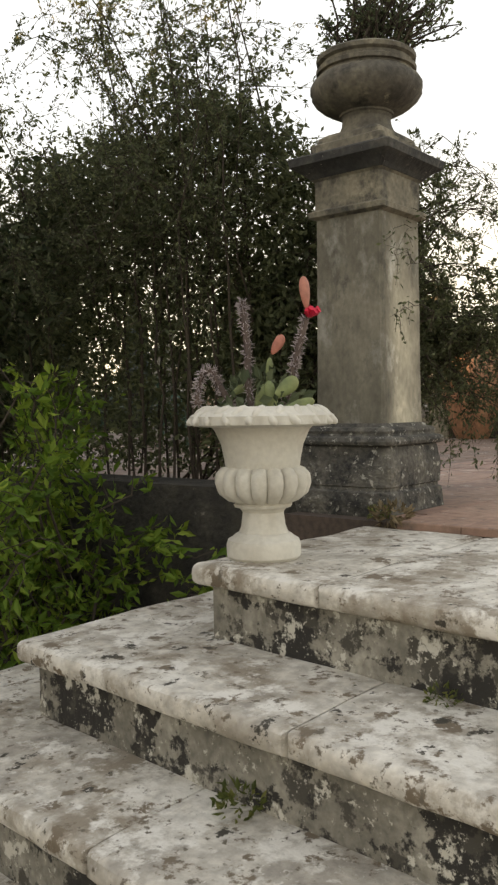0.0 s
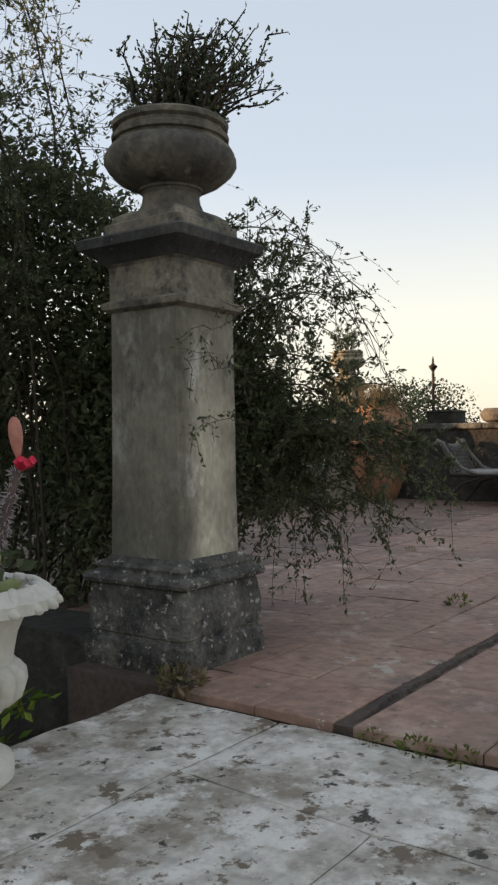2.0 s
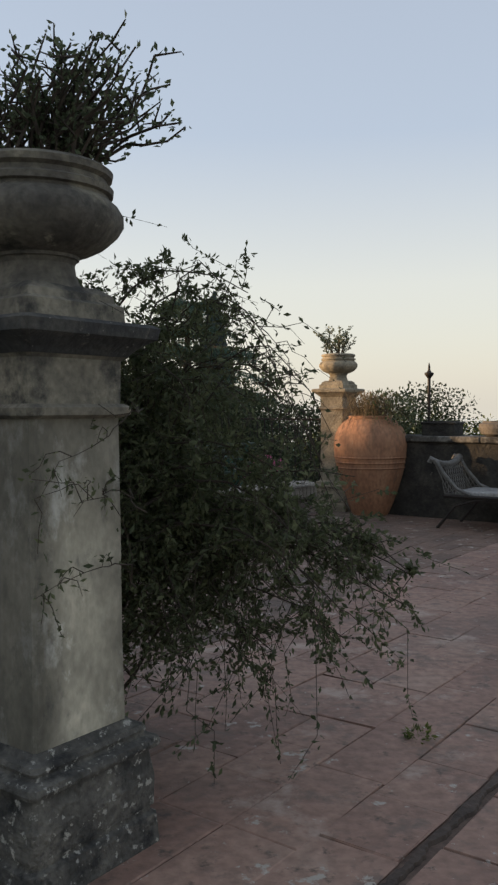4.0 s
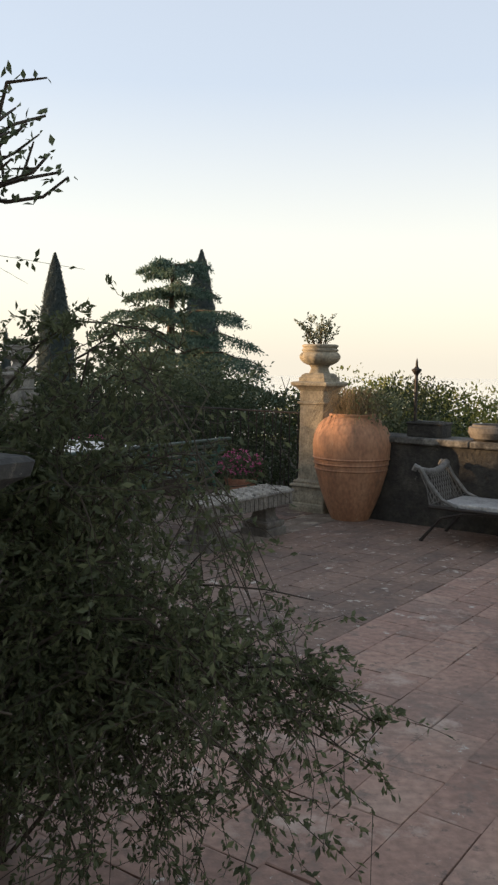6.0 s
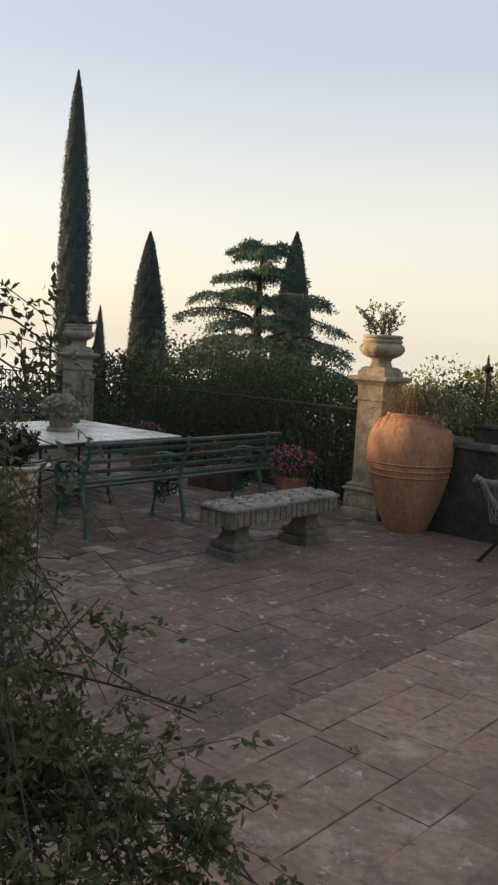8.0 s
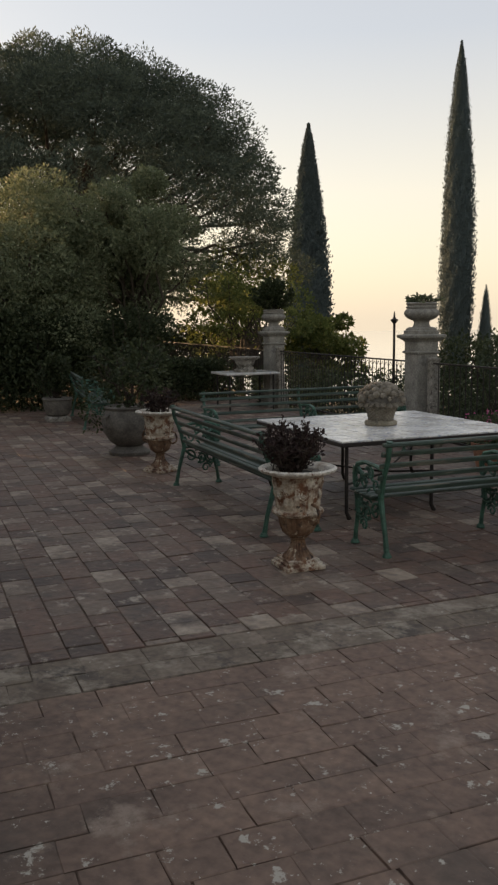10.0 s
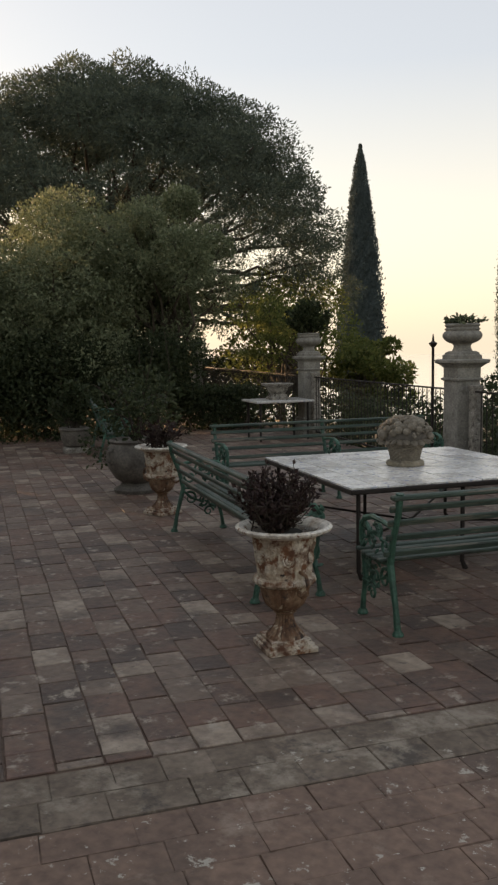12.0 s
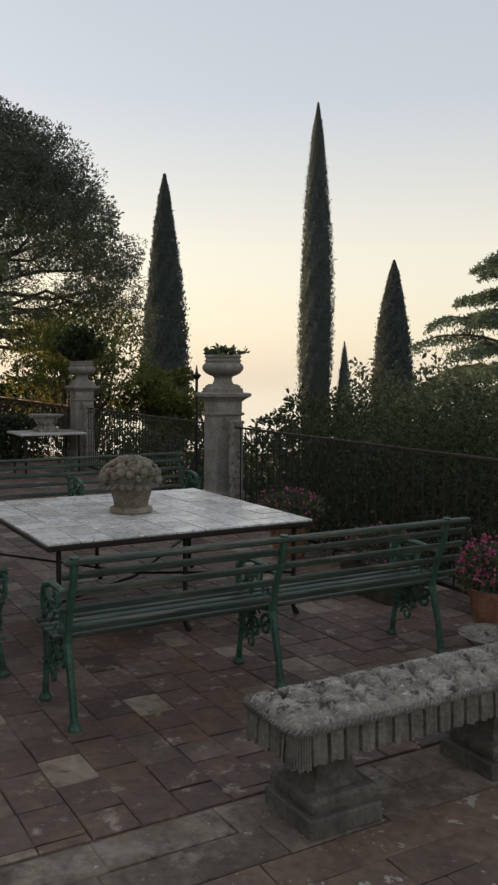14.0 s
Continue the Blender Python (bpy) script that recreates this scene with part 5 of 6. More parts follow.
# ---------------------------------------------------------------- planting
def hedge(name, label, s0, s1, w0, w1, z0, z1, count, leaf, mat, seed, top=0.25, category="hedge", stems=20, stem_r=0.02):
    """An uneven hedge: leaves through a volume whose top waves, over thin stems."""
    h = thing(name, label, category, 0, 0, 0)
    g = np.random.default_rng(seed)
    s, w = g.uniform(s0, s1, count), g.uniform(w0, w1, count)
    ph = g.uniform(0, 6.28, 6)
    wave = top * (np.sin(w * 1.7 + ph[0]) + np.sin(w * 3.9 + ph[1]) * 0.6 + np.sin(s * 3.1 + ph[2]) * 0.6 + np.sin(w * 8.3 + s * 5 + ph[3]) * 0.4)
    hi = z1 + wave
    f = g.random(count) ** 0.7
    z = z0 + (hi - z0) * f
    edge = 0.3 * (s1 - s0) * np.sin(w * 2.3 + z * 2 + ph[4]) * 0.5
    pts = np.stack([s + edge, w, z], 1)
    part("foliage", leaf_mesh(pts, leaf, 2.0, 0.2, seed), mat, h)
    bm = bmesh.new()
    for i in range(stems):
        a = (g.uniform(s0, s1), g.uniform(w0, w1), z0)
        b = (a[0] + g.normal() * 0.3, a[1] + g.normal() * 0.5, z1 * 0.95 + g.normal() * 0.1)
        ps, rr = branch(a, b, 0.05, stem_r, stem_r * 0.25, 6, seed * 99 + i)
        tube(ps, rr, 4, bm)
    part("twigwork", bm, M_TWIG, h)
    return h


def twiggy(name, label, roots, reach, mat, seed, twigs, leaf, n_leaf, droop=0.35, category="bush"):
    """A feathery bush of arching stems; each root: (s, w, z, tip ds, dw, dz)."""
    t = thing(name, label, category, 0, 0, 0)
    g = np.random.default_rng(seed)
    bm = bmesh.new()
    pts, outs = [], []
    for i, (s, w, z, ds, dw, dz, r) in enumerate(roots):
        ps, rr = branch((s, w, z), (s + ds, w + dw, z + dz), r * 0.18, 0.009 + 0.004 * r, 0.003, 9, seed * 7 + i, 0.03)
        tube(ps, rr, 5, bm)
        for k in range(twigs):
            f = g.uniform(0.25, 1.0)
            j = min(int(f * 8), 7)
            a = ps[j].lerp(ps[j + 1], f * 8 - j)
            d = Vector(g.normal(size=3)) * reach * (1.15 - f * 0.6)
            d.z -= droop * d.length * 0.6
            qs, qr = branch(a, a + d, 0.03, 0.0035, 0.0015, 5, seed * 31 + i * 40 + k, 0.06)
            tube(qs, qr, 3, bm)
            for ff in g.random(n_leaf):
                jj = min(int(ff * 4), 3)
                p = qs[jj].lerp(qs[jj + 1], ff * 4 - jj)
                pts.append(np.array(p) + g.normal(size=3) * 0.012)
                outs.append(np.array(d.normalized()) + g.normal(size=3) * 0.6)
    part("twigwork", bm, M_TWIG, t)
    part("foliage", leaf_mesh(pts, leaf, 2.4, 0.0, seed, outs, 0.2), mat, t)
    return t


# the big feathery bush behind the first pillar and along the terrace edge
def arching(name, label, stems, mat, seed, twigs, reach, leaf, n_leaf, droop=0.3, thick=0.8):
    """Stems that rise and arch over: root, crest and tip of each."""
    t = thing(name, label, "bush", 0, 0, 0)
    g2 = np.random.default_rng(seed)
    bm = bmesh.new()
    pts, outs = [], []
    for a, b, c in stems:
        a, b, c = Vector(a), Vector(b), Vector(c)
        ps = [a * (1 - f) ** 2 + b * 2 * f * (1 - f) + c * f * f + Vector(g2.normal(size=3)) * 0.012 for f in np.linspace(0, 1, 12)]
        tube(ps, [thick * (0.011 - 0.0085 * i / 11) for i in range(12)], 5, bm)
        for _ in range(twigs):
            f = g2.uniform(0.35, 1.0) * 11
            k = min(int(f), 10)
            p = ps[k].lerp(ps[k + 1], f - k)
            d = Vector(g2.normal(size=3)) * reach * g2.uniform(0.4, 1.1)
            d.z -= droop * d.length
            qs, qr = branch(p, p + d, 0.03, 0.0019, 0.0008, 5, int(g2.integers(1e6)), 0.06)
            tube(qs, qr, 3, bm)
            for ff in g2.random(n_leaf):
                kk = min(int(ff * 4), 3)
                pts.append(np.array(qs[kk].lerp(qs[kk + 1], ff * 4 - kk)) + g2.normal(size=3) * 0.008)
                outs.append(np.array(d.normalized()) + g2.normal(size=3) * 0.6)
    part("twigwork", bm, M_TWIG, t)
    part("foliage", leaf_mesh(pts, leaf, 2.3, 0.0, seed, outs, 0.2), mat, t)
    return t


g = np.random.default_rng(5)
stems = []
for i in range(58):
    s, w = g.uniform(2.85, 3.35), g.uniform(1.9, 2.9)
    tw = 0.66 + 1.26 * g.random() ** 1.05
    ts = 2.95 + g.uniform(0.0, 0.75) - 0.12 * (tw - 0.6)
    tz = g.uniform(0.4, 0.6 + 1.1 * min(1, max(0, (tw - 0.6) / 0.75)))
    cz = max(tz, 0.9) + g.uniform(0.25, 0.75) * (0.6 + 0.5 * min(1, (tw - 0.6)))
    stems.append(((s, w, 0.0), (0.55 * s + 0.45 * ts, 0.45 * w + 0.55 * tw, cz), (ts, tw, tz)))
arching("feathery_bush", "dark feathery bush drooping over the paving beside the pillar", stems, M_BUSH, 91, 25, 0.22, 0.026, 38)
stems = []
for i in range(9):
    ts, tw = 3.05 + 0.5 * g.random(), g.uniform(0.62, 1.15)
    stems.append(((g.uniform(3.0, 3.3), g.uniform(1.8, 2.2), 0.5), (g.uniform(3.0, 3.4), g.uniform(1.1, 1.5), g.uniform(1.7, 2.5)), (ts, tw, g.uniform(0.75, 1.5))))
arching("bare_sprays", "long thin sprays arching out of the dark bush", stems, M_BUSH, 113, 12, 0.17, 0.025, 9, 0.1, 0.45)
stems = []
for i in range(80):
    s, w = g.uniform(2.55, 2.9), g.uniform(2.1, 8.0)
    h = g.uniform(1.4, 2.9) * min(1.0, max(0.72, 1.0 - 0.16 * (w - 2.7)))
    tip = (s + g.uniform(-0.75, 0.0), w + g.uniform(-0.6, 0.6), h)
    stems.append(((s, w, 0.0), (s, w, h * g.uniform(0.8, 1.25)), tip))
arching("vine_twig", "thin leafy twigs hanging across the pillar shaft", [((2.58, 1.06, 1.25), (2.5, 0.93, 1.28), (2.18, 1.0, 1.05)), ((2.58, 1.06, 0.75), (2.45, 0.96, 0.9), (2.2, 1.02, 0.8)), ((2.58, 1.06, 0.95), (2.5, 1.0, 1.1), (2.3, 1.03, 0.98))], M_BUSH, 106, 6, 0.08, 0.022, 9, thick=0.25)
arching("feathery_bush", "tall wild feathery hedge along the terrace edge", stems, M_BUSH, 92, 40, 0.38, 0.026, 32, 0.15)
hedge("hedge", "dense dark inner growth of the terrace hedge", 2.6, 3.1, 1.9, 9.0, 0.05, 2.05, 110000, 0.044, M_BUSH, 93, 0.2, stem_r=0.008)
hedge("hedge", "shaded inner growth of the drooping bush", 2.95, 3.45, 1.45, 2.6, 0.25, 1.2, 16000, 0.03, M_BUSH, 104, 0.1, stems=6, stem_r=0.006)
hedge("hedge", "dark hedge behind the garden steps", 1.9, 3.6, 6.5, 12.0, -1.0, 2.6, 26000, 0.07, M_HEDGE, 94, 0.3)


# fresh green shrub beside the steps
roots = []
for i in range(30):
    roots.append((g.uniform(1.0, 2.0), g.uniform(2.2, 3.3), -1.05, g.uniform(-0.4, 0.4), g.uniform(-0.65, 0.3), g.uniform(0.7, 1.8), 0.8))
twiggy("green_shrub", "fresh green leafy shrub beside the steps", roots, 0.24, M_LIME, 95, 12, 0.06, 18, 0.0, "shrub")
hedge("undergrowth", "dark undergrowth below the terrace wall", -6.0, 1.95, 3.4, 6.6, -1.06, 2.3, 70000, 0.08, M_HEDGE, 103, 0.12)

# hedges behind the fence and the parapet
hedge("hedge", "tangled dark hedge behind the iron railing", 10.4, 12.2, 3.8, 9.8, -1.0, 1.3, 60000, 0.05, M_HEDGE, 96, 0.14)
hedge("hedge", "low dark shrubs beyond the railing", 10.8, 12.8, 9.8, 20.0, -1.0, 0.65, 18000, 0.08, M_HEDGE, 97, 0.16)
hedge("hedge", "light grey-green bushes beyond the fence pillar", 13.5, 15.5, 9.0, 12.5, -1.2, 1.6, 11000, 0.09, M_OLIVE, 98, 0.22)
hedge("hedge", "wild green bushes behind the parapet wall", 10.35, 11.6, -6.0, 4.3, -0.8, 0.98, 34000, 0.05, M_OLIVE, 99, 0.12)
hedge("hedge", "dark clipped hedge at the far end of the terrace", 4.2, 8.6, 17.4, 19.5, -0.3, 2.0, 40000, 0.08, M_HEDGE, 100, 0.2)
# next five: out of view, added to hold low sun off parapet and lounge
hedge("hedge", "unseen tall hedge added to shade the terrace end", 2.4, 4.2, 17.4, 19.5, -0.3, 2.4, 18000, 0.1, M_HEDGE, 105, 0.1)
hedge("hedge", "unseen higher hedge added as a sun block", -0.4, 1.9, 17.4, 19.5, -0.3, 3.2, 30000, 0.1, M_HEDGE, 112, 0.1)
hedge("hedge", "unseen taller hedge added to shade parapet and lounge", -9.5, -1.7, 17.4, 19.5, -0.5, 3.9, 90000, 0.12, M_HEDGE, 107, 0.12)
hedge("hedge", "unseen corner hedge added to shade the parapet", -3.6, 0.1, 17.4, 18.3, -0.5, 3.9, 50000, 0.12, M_HEDGE, 110, 0.1)
hedge("hedge", "unseen narrow hedge added to shade the parapet end", -0.9, 0.55, 17.4, 18.1, -0.5, 3.8, 26000, 0.11, M_HEDGE, 111, 0.06)
# out of view; added so that no sun patches reach the steps
hedge("hedge", "unseen tall hedge added to shade the steps", -9.0, 1.4, 6.8, 9.2, -1.06, 3.2, 90000, 0.12, M_HEDGE, 108, 0.12)
hedge("hedge", "dark hedge beyond the far pillars", 8.5, 16.0, 28.5, 31.0, -0.5, 1.3, 16000, 0.14, M_HEDGE, 101, 0.25)


hedge("hedge", "low dark shrubs behind the small far table", 8.7, 10.4, 18.0, 19.0, -0.1, 0.95, 9000, 0.08, M_HEDGE, 109, 0.1)


def spot(t_eye, az, dist):
    """A place by bearing (degrees clockwise from +y) and distance."""
    return t_eye[0] + dist * math.sin(radians(az)), t_eye[1] + dist * math.cos(radians(az))


def cypress(x, y, z, height, width, count, seed, taper):
    t = tagged(new("cypress_tree"), "tall dark slender cypress tree on the hillside", "tree", "cypresses")
    t.matrix_basis = pose(x, y, z)
    part("trunk", tube([(0, 0, 0), (0, 0, height * 0.2), (0, 0, height * 0.6)], [width * 0.12, width * 0.1, 0.05], 8), M_BARK, t)
    g2 = np.random.default_rng(seed)
    f = g2.random(count) ** 0.85
    a = g2.uniform(0, 2 * math.pi, count)

    def rad(f, a):
        base = np.where(f < 0.25, 0.75 + f, 1.0 - (np.maximum(f - 0.25, 0) / 0.75) ** taper * 0.93) * np.minimum(1.0, (16 * np.maximum(0.0, 1.0 - f)) ** 0.5 + 0.02)
        return width / 2 * base * (1 + 0.06 * np.sin(3 * a + f * 9 + seed) + 0.07 * np.sin(7 * a - f * 61))
    tuft = np.maximum(0, np.sin(11 * a + f * 97 + seed) * np.sin(f * 173 - 5 * a)) ** 3
    r = rad(f, a) * (0.82 + 0.2 * g2.random(count) + 0.2 * tuft) + 0.012 * width * g2.random(count)
    pts = np.stack([r * np.cos(a), r * np.sin(a), 0.04 * height + 0.96 * height * f], 1)
    outs = np.stack([np.cos(a) * 0.35, np.sin(a) * 0.35, np.full(count, 1.5)], 1)
    size = width * 0.078 * g2.uniform(0.6, 1.3, count) * (1 - 0.55 * f ** 3)
    v, e, fc = leaf_mesh(pts, size, 2.6, 0.8, seed, outs)
    n, m = 40, 18
    k0 = len(v)
    for i in range(n + 1):
        for j in range(m):
            aa = 2 * math.pi * j / m
            rr = float(rad(np.array(i / n), np.array(aa))) * 0.84 * (0.02 if i == n else 1)
            v.append((rr * math.cos(aa), rr * math.sin(aa), 0.04 * height + 0.95 * height * i / n))
    for i in range(n):
        for j in range(m):
            fc.append((k0 + i * m + j, k0 + i * m + (j + 1) % m, k0 + (i + 1) * m + (j + 1) % m, k0 + (i + 1) * m + j))
    part("crown", (v, e, fc), M_CYP, t)
    return t


E13, E137, E75, E115 = (1.52, 5.2), (1.67, 5.58), (1.5, 1.54), (1.59, 4.23)


def cyp_at(eye, az, tip_el, dist, width_deg, seed, count=30000, taper=1.4):
    x, y = spot(eye, az, dist)
    top = 1.7 + dist * math.tan(radians(tip_el))
    return cypress(x, y, -4.0, top + 4.0, dist * radians(width_deg), count, seed, taper)


cyp_at(E13, -30.0, 12.7, 50, 3.05, 1, taper=1.5)
cyp_at(E13, -20.1, 17.0, 58, 2.15, 2, taper=2.3)
cyp_at(E137, -15.3, 7.4, 52, 2.6, 3, taper=1.9)
cyp_at(E75, -4.5, 7.4, 56, 2.6, 4, taper=1.9)
cyp_at(E13, -18.2, 2.2, 58, 1.3, 5, 5000)

# cedar in tiers
x, y = spot(E75, -6.8, 36)
ced = tagged(new("cedar_tree"), "green cedar with drooping level tiers of branches", "tree")
ced.matrix_basis = pose(x, y, -3.5)
H = 3.5 + 1.7 + 36 * math.tan(radians(6.8))
part("trunk", tube([(0, 0, 0), (0, 0, H * 0.5), (0.1, 0, H * 0.96)], [0.35, 0.25, 0.05], 10), M_BARK, ced)
g = np.random.default_rng(33)
pts, outs, bb = [], [], bmesh.new()
lv = 0
for z in np.arange(0.28, 0.985, 0.098):
    n = 8
    for i in range(n):
        a = 2 * math.pi * (i + 0.5 * (lv % 2)) / n + g.normal() * 0.2
        ln = (6.2 * (1 - z) + 1.5) * g.uniform(0.55, 1.2)
        zz = H * z + g.normal() * 0.13
        tip = (ln * math.cos(a), ln * math.sin(a), zz - (0.14 * g.random() + 0.02) * ln)
        ps, rr = branch((0, 0, zz - 0.1 * ln), tip, 0.12 * ln, 0.07, 0.015, 8, lv * 10 + i, 0.015)
        tube(ps, rr, 5, bb)
        for _ in range(int(900 * ln / 3) + 130):
            f = g.uniform(0.18, 1.04)
            j = min(int(f * 7), 6)
            p = np.array(ps[j].lerp(ps[j + 1], f * 7 - j))
            wd = 0.75 * math.sin(min(1, f) * 2.6) * ln / 3.2 + 0.08
            sd = g.normal() * wd * 0.6
            p = p + np.array((-math.sin(a) * sd, math.cos(a) * sd, g.normal() * 0.05 - abs(sd) * 0.3 - 0.12 * g.random() ** 2))
            pts.append(p)
            outs.append((math.cos(a) * 0.5, math.sin(a) * 0.5, -0.6 if g.random() < 0.6 else 0.3))
    lv += 1
part("branchwork", bb, M_BARK, ced)
part("crown", leaf_mesh(pts, 0.15, 3.0, -0.2, 34, outs), M_CEDAR, ced)

# umbrella pine
x, y = spot(E115, -45.5, 32)
pin = tagged(new("pine_tree"), "large dark umbrella pine with a domed crown", "tree")
pin.matrix_basis = pose(x, y, -2.0, 0, 0, 45.5)
bb = bmesh.new()
tr = [(0.6, 0, 0), (0.3, 0, 3.0), (0.0, 0, 5.5)]
part("trunk", tube(tr, [0.45, 0.38, 0.32], 10), M_BARK, pin)
g = np.random.default_rng(44)
rows, limbs = [], []
for i in range(230):
    a, q = 2.4 * i, math.sqrt((i + 0.5) / 230)
    r = 8.0 * q
    top = 5.2 + 7.95 * max(0.0, 1 - q ** 2.6) ** 0.55
    zc = top - g.uniform(0.5, 1.1) - (2.6 * g.random() if q < 0.85 and i % 3 == 0 else 0)
    c = (r * math.cos(a), r * math.sin(a), max(4.6, zc))
    rows.append((c, (g.uniform(0.8, 1.3), g.uniform(0.8, 1.3), g.uniform(0.55, 0.85)), 1250))
    if i % 4 == 0:
        limbs.append(c)
for i in range(26):
    a = g.uniform(0, 6.28)
    rows.append(((7.2 * math.cos(a) + g.normal() * 0.5, 7.2 * math.sin(a) + g.normal() * 0.5, g.uniform(3.9, 6.0)), (1.0, 1.0, 0.45), 450))
    limbs.append(rows[-1][0])
for i, c in enumerate(limbs):
    ps, rr = branch((0, 0, g.uniform(4.2, 5.5)), c, 0.5, 0.13, 0.03, 7, 500 + i, 0.03)
    tube(ps, rr, 5, bb)
part("branchwork", bb, M_BARK, pin)
pts, outs = blobs(rows, 45)
part("crown", leaf_mesh(pts, 0.13, 3.2, 0.1, 46, outs), M_PINE, pin)


def leafy_tree(name, label, x, y, z, height, spread, clumps, per, leaf, mat, seed, low=0.25, category="tree"):
    t = tagged(new(name), label, category)
    t.matrix_basis = pose(x, y, z)
    g2 = np.random.default_rng(seed)
    part("trunk", tube([(0, 0, 0), (0.1, 0, height * 0.25), (0, 0.05, height * 0.5)], [0.05 * spread + 0.05, 0.04 * spread + 0.03, 0.03 * spread], 8), M_BARK, t)
    rows, bb = [], bmesh.new()
    for i in range(clumps):
        d = g2.normal(size=3)
        d /= np.linalg.norm(d)
        q = g2.random() ** 0.4
        c = (d[0] * spread * q, d[1] * spread * q, height * ((1 + low) / 2 + (1 - low) / 2 * 0.85 * d[2] * q))
        k = spread * g2.uniform(0.2, 0.4)
        rows.append((c, (k, k, k * 0.75), per))
        ps, rr = branch((0, 0, height * g2.uniform(0.2, 0.5)), c, 0.1, 0.03 * spread, 0.012, 6, seed * 3 + i, 0.04)
        tube(ps, rr, 4, bb)
    part("branchwork", bb, M_BARK, t)
    pts, outs = blobs(rows, seed)
    part("crown", leaf_mesh(pts, leaf, 2.0, 0.1, seed + 1, outs), mat, t)
    return t


x, y = spot(E115, -48.0, 19)
leafy_tree("broad_shrub", "large dense grey-green shrub at the terrace end", x, y, -0.6, 5.7, 2.4, 76, 1700, 0.07, M_SHRUB, 51, 0.1, "shrub")
x, y = spot(E115, -41.8, 18.5)
leafy_tree("broad_shrub", "upright grey-green shrub beside the broad one", x, y, -0.6, 5.8, 1.4, 44, 1000, 0.07, M_SHRUB, 52, 0.34, "shrub")
x, y = spot(E115, -52, 19)
leafy_tree("broad_shrub", "rounded grey-green shrub below the pine", x, y, -0.6, 4.8, 2.3, 50, 1200, 0.07, M_SHRUB, 53, 0.1, "shrub")
x, y = spot(E115, -33.5, 27)
leafy_tree("small_tree", "light-leaved tree beyond the far pillars", x, y, -2, 6.0, 2.6, 20, 300, 0.12, M_TREE, 54, 0.45)
x, y = spot(E115, -34.6, 24)
leafy_tree("small_tree", "young tree with airy yellow-green crown", x, y, -2, 5.2, 1.7, 18, 280, 0.11, M_TREE, 55, 0.45)
x, y = spot(E115, -29, 26)
leafy_tree("small_tree", "rounded bright bush before the cypress", x, y, -2, 4.2, 1.2, 24, 300, 0.14, M_TREE, 56, 0.2)
x, y = spot(E75, -9.5, 22)
leafy_tree("small_tree", "dark round tree below the cedar", x, y, -3, 3.1, 2.4, 40, 420, 0.13, M_HEDGE, 57, 0.2)
x, y = spot(E75, -15, 26)
leafy_tree("small_tree", "dark bush beside the small cypress", x, y, -3, 4.3, 2.5, 36, 420, 0.13, M_HEDGE, 58, 0.2)
x, y = spot(E75, 9, 60)
leafy_tree("small_tree", "far green bushes beyond the parapet", x, y, -9.0, 9.0, 9.0, 70, 500, 0.28, M_TREE, 59, 0.2)
x, y = spot(E115, -60, 20)
leafy_tree("broad_shrub", "rounded dark shrub at the hedge end", x, y, -0.6, 4.9, 2.4, 46, 420, 0.13, M_HEDGE, 60, 0.1, "shrub")


# ---------------------------------------------------------------- paving, piece by piece
def chip(lx, ly, seed, h=0.03):
    bm = boxed(-lx / 2, lx / 2, -ly / 2, ly / 2, -h, 0, 0.0035)
    g2 = np.random.default_rng(seed)
    for v in bm.verts:
        v.co.x += g2.normal() * 0.003
        v.co.y += g2.normal() * 0.003
    me = bpy.data.meshes.new("paver")
    bmesh.ops.recalc_face_normals(bm, faces=bm.faces)
    bm.to_mesh(me)
    bm.free()
    return me


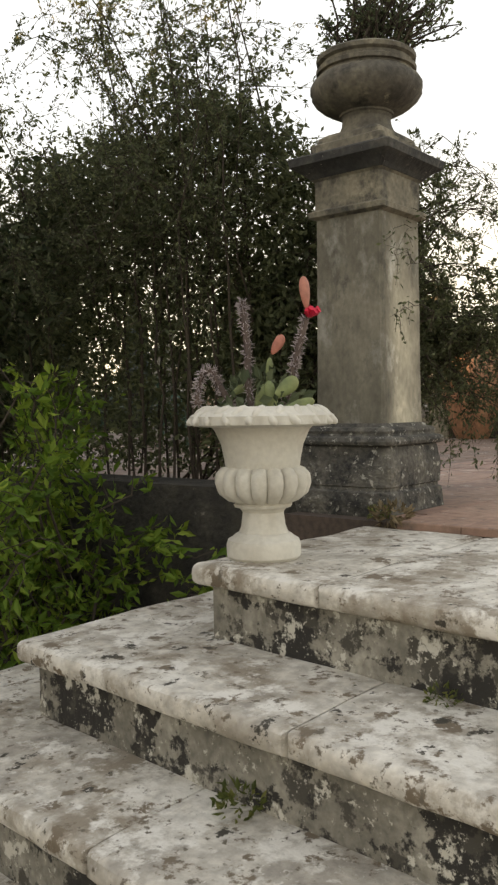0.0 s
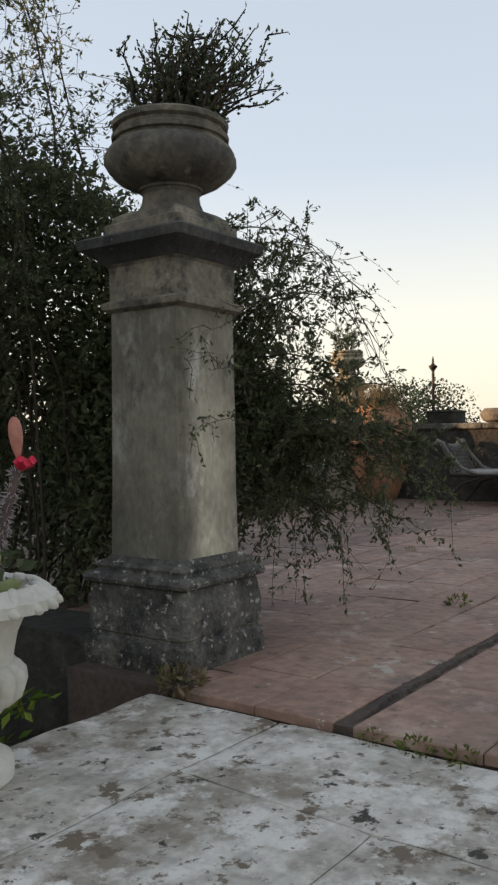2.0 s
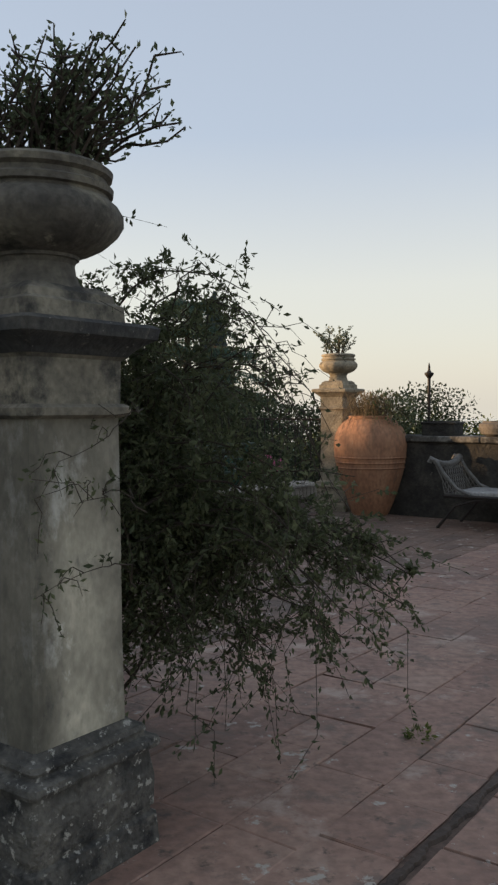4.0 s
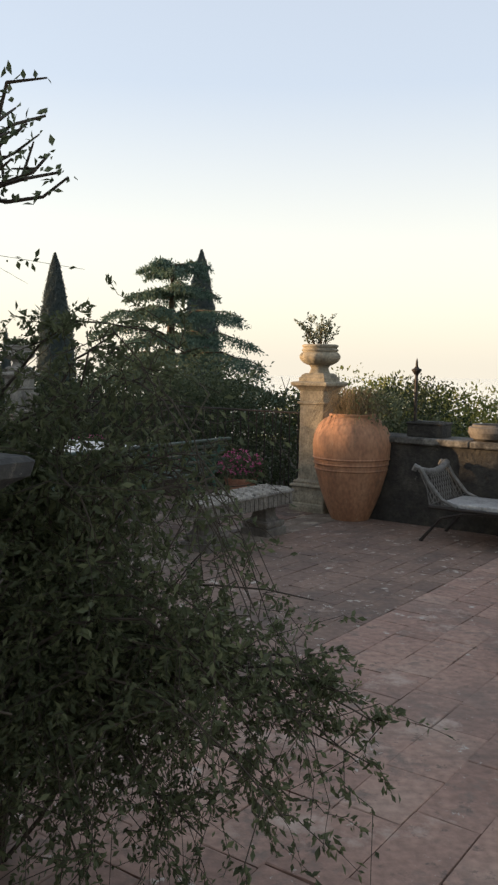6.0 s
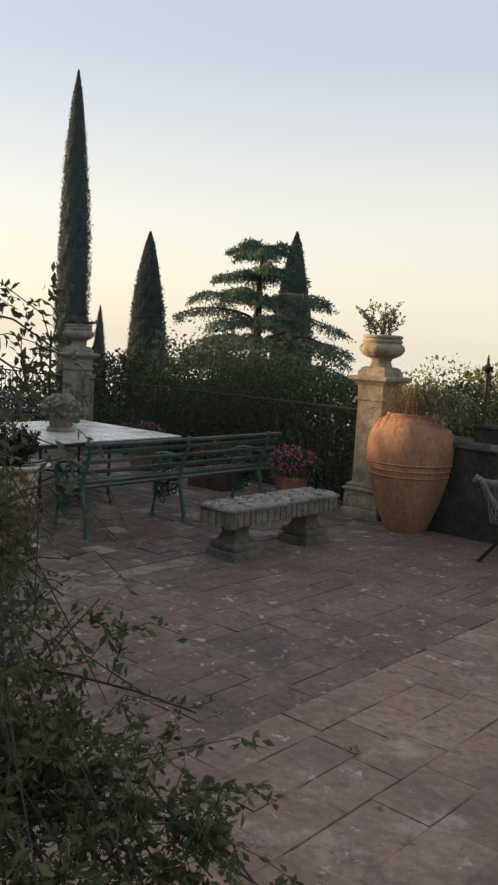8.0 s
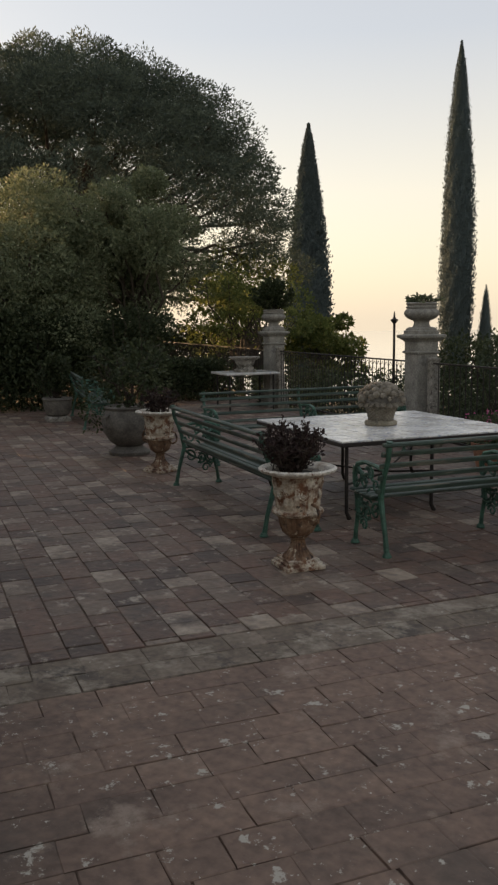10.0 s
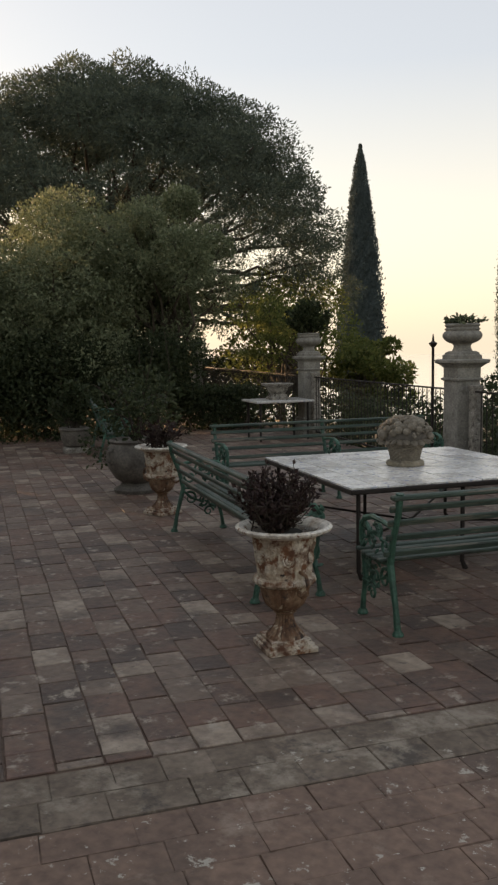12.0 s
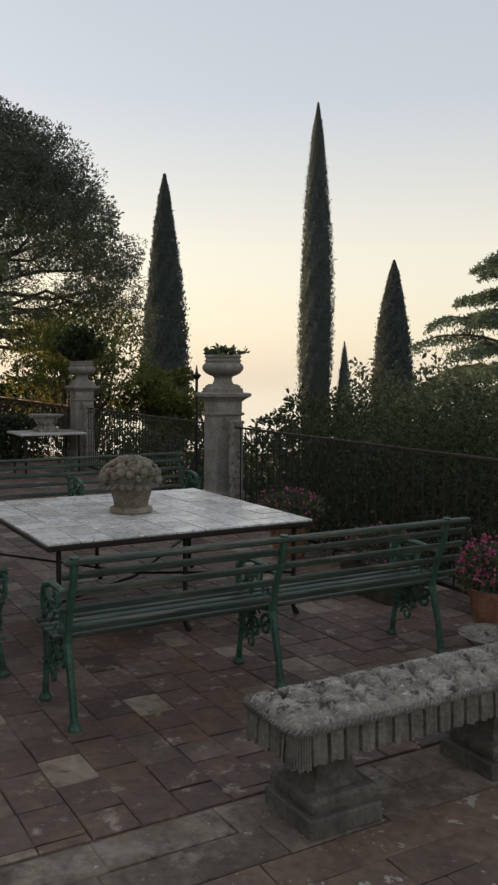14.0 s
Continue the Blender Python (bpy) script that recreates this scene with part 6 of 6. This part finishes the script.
def pave(floor_name, label, s0, s1, w0, w1, along, across, mats, near, piece, seed, dip=0.004, gap=0.005, lengths=(1.0,)):
    """Rows of pieces. Those inside near (s0, s1, w0, w1) are objects; the rest is one joined part."""
    root = thing(floor_name, label, "paving", 0, 0, 0, kind="structure")
    g2 = np.random.default_rng(seed)
    shapes = {}
    rest_v, rest_f = [], []
    made = 0
    rows_s = along == "s"
    u0, u1, v0, v1 = (s0, s1, w0, w1) if rows_s else (w0, w1, s0, s1)
    nrow = int(round((v1 - v0) / across[1]))
    rw = (v1 - v0) / nrow
    for r in range(nrow):
        v = v0 + (r + 0.5) * rw
        u = u0 - g2.uniform(0, across[0])
        while u < u1:
            k = int(g2.integers(len(lengths)))
            ln = across[0] * lengths[k]
            a, b = max(u, u0), min(u + ln, u1)
            u += ln
            if b - a < 0.04:
                continue
            full = b - a > ln - 1e-6
            cu = (a + b) / 2
            s, w = (cu, v) if rows_s else (v, cu)
            lx, ly = (b - a - gap, rw - gap) if rows_s else (rw - gap, b - a - gap)
            z = g2.uniform(-dip, 0.0005)
            rx, ry = g2.normal() * 0.003, g2.normal() * 0.003
            if near[0] < s < near[1] and near[2] < w < near[3] and made < 300 and full:
                key = (k, int(g2.integers(4)))
                if key not in shapes:
                    shapes[key] = chip(lx, ly, seed + len(shapes))
                    shapes[key].materials.append(mats[0])
                o = new(piece, shapes[key])
                o.parent = root
                o.matrix_basis = Matrix.LocRotScale((s, w, z), Euler((rx, ry, g2.normal() * 0.004)), None)
                made += 1
            else:
                e = 0.004
                n0 = len(rest_v)
                for zz, q in ((-0.03, 0), (-e, 0), (0, e)):
                    for sx, sy in ((-1, -1), (1, -1), (1, 1), (-1, 1)):
                        rest_v.append((s + sx * (lx / 2 - q), w + sy * (ly / 2 - q), z + zz + sx * ry * lx / 2 + sy * rx * ly / 2))
                for t in (0, 4):
                    for i in range(4):
                        rest_f.append((n0 + t + i, n0 + t + (i + 1) % 4, n0 + t + 4 + (i + 1) % 4, n0 + t + 4 + i))
                rest_f.append((n0 + 8, n0 + 9, n0 + 10, n0 + 11))
    if rest_v:
        tagged(part("far_pavers", (rest_v, [], rest_f), mats[1], root), kind="stuff")
    return root


pave("floor_red", "worn red stone pavers with pale stains", 2.075, 9.85, 0.425, 0.95, "s", (0.42, 0.2625), (M_PAVE, M_PAVES), (2.0, 9.9, 0.4, 1.5), "paver", 201, gap=0.004, lengths=(0.8, 1.0, 1.25))
pave("floor_red_corner", "worn red stone pavers round the pillar foot", 2.2, 9.85, 0.95, 1.48, "s", (0.4, 0.265), (M_PAVE, M_PAVES), (2.0, 9.9, 0.4, 1.5), "paver", 208, gap=0.004, lengths=(0.8, 1.0, 1.25))
pave("floor_red_middle", "worn red stone pavers blotched with pale stains", 2.5, 9.85, 1.48, 2.23, "s", (0.3, 0.22), (M_PAVE, M_PAVES), (2.5, 9.9, 1.4, 4.3), "paver", 206, gap=0.0028, dip=0.003, lengths=(0.8, 1.0, 1.25))
pave("floor_red_inner", "grimy brown pavers with pale flakes, darkened for shade, beside the band", 2.5, 9.85, 2.23, 4.26, "s", (0.26, 0.19), (M_GRIME_DIM, M_GRIMES_DIM), (3.5, 9.9, 2.2, 4.3), "paver", 207, gap=0.0028, dip=0.0022, lengths=(0.8, 1.0, 1.25))
pave("floor_red_side", "worn red stone pavers beside the drain strip", 2.075, 9.85, -4.0, 0.365, "s", (0.5, 0.36), (M_PAVE, M_PAVES), (2.1, 4.4, -1.2, 0.34), "paver", 202, lengths=(0.8, 1.0, 1.3))
pave("floor_band", "pale cement band of worn blocks across the terrace", 2.5, 9.85, 4.27, 4.68, "s", (0.25, 0.2), (M_BAND, M_BANDS), (4.0, 8.0, 4.2, 4.7), "block", 203, gap=0.0028, dip=0.0025, lengths=(0.8, 1.0, 1.3))
pave("floor_tiles", "old terracotta tiles in staggered rows", 2.5, 10.4, 4.70, 17.3, "w", (0.26, 0.2), (M_TILE, M_TILES), (4.4, 8.0, 4.7, 9.4), "tile", 204, dip=0.006, gap=0.007, lengths=(0.75, 1.0, 1.0, 1.2))
pave("floor_tiles_far", "old terracotta tiles at the terrace end", 8.6, 10.9, 17.32, 28.0, "w", (0.26, 0.2), (M_TILE, M_TILES), (0, 0, 0, 0), "tile", 205, dip=0.004)
db = bmesh.new()     # earth-filled channel with crumbling edges
rows = []
for i in range(520):
    s = 2.09 + i * 0.0149
    e0, e1 = (0.022 * noise.noise(Vector((s * 7, k, 0))) + 0.012 * noise.noise(Vector((s * 31, k, 4))) for k in (0, 9))
    h = 0.002 + 0.002 * noise.noise(Vector((s * 12, 3, 0))) - 0.013 * max(0.0, 1 - i / 9)
    rows.append([db.verts.new((s, w, z)) for w, z in ((0.38 + e0, -0.012), (0.383 + e0, h), (0.408 + e1, h), (0.411 + e1, -0.012))])
for p, q in zip(rows, rows[1:]):
    for k in range(3):
        db.faces.new((p[k], q[k], q[k + 1], p[k + 1]))
tagged(part("drain_strip", db, M_DRAIN), "dark earth-filled drain strip between pavers", "", "", "structure").matrix_basis = TER.copy()
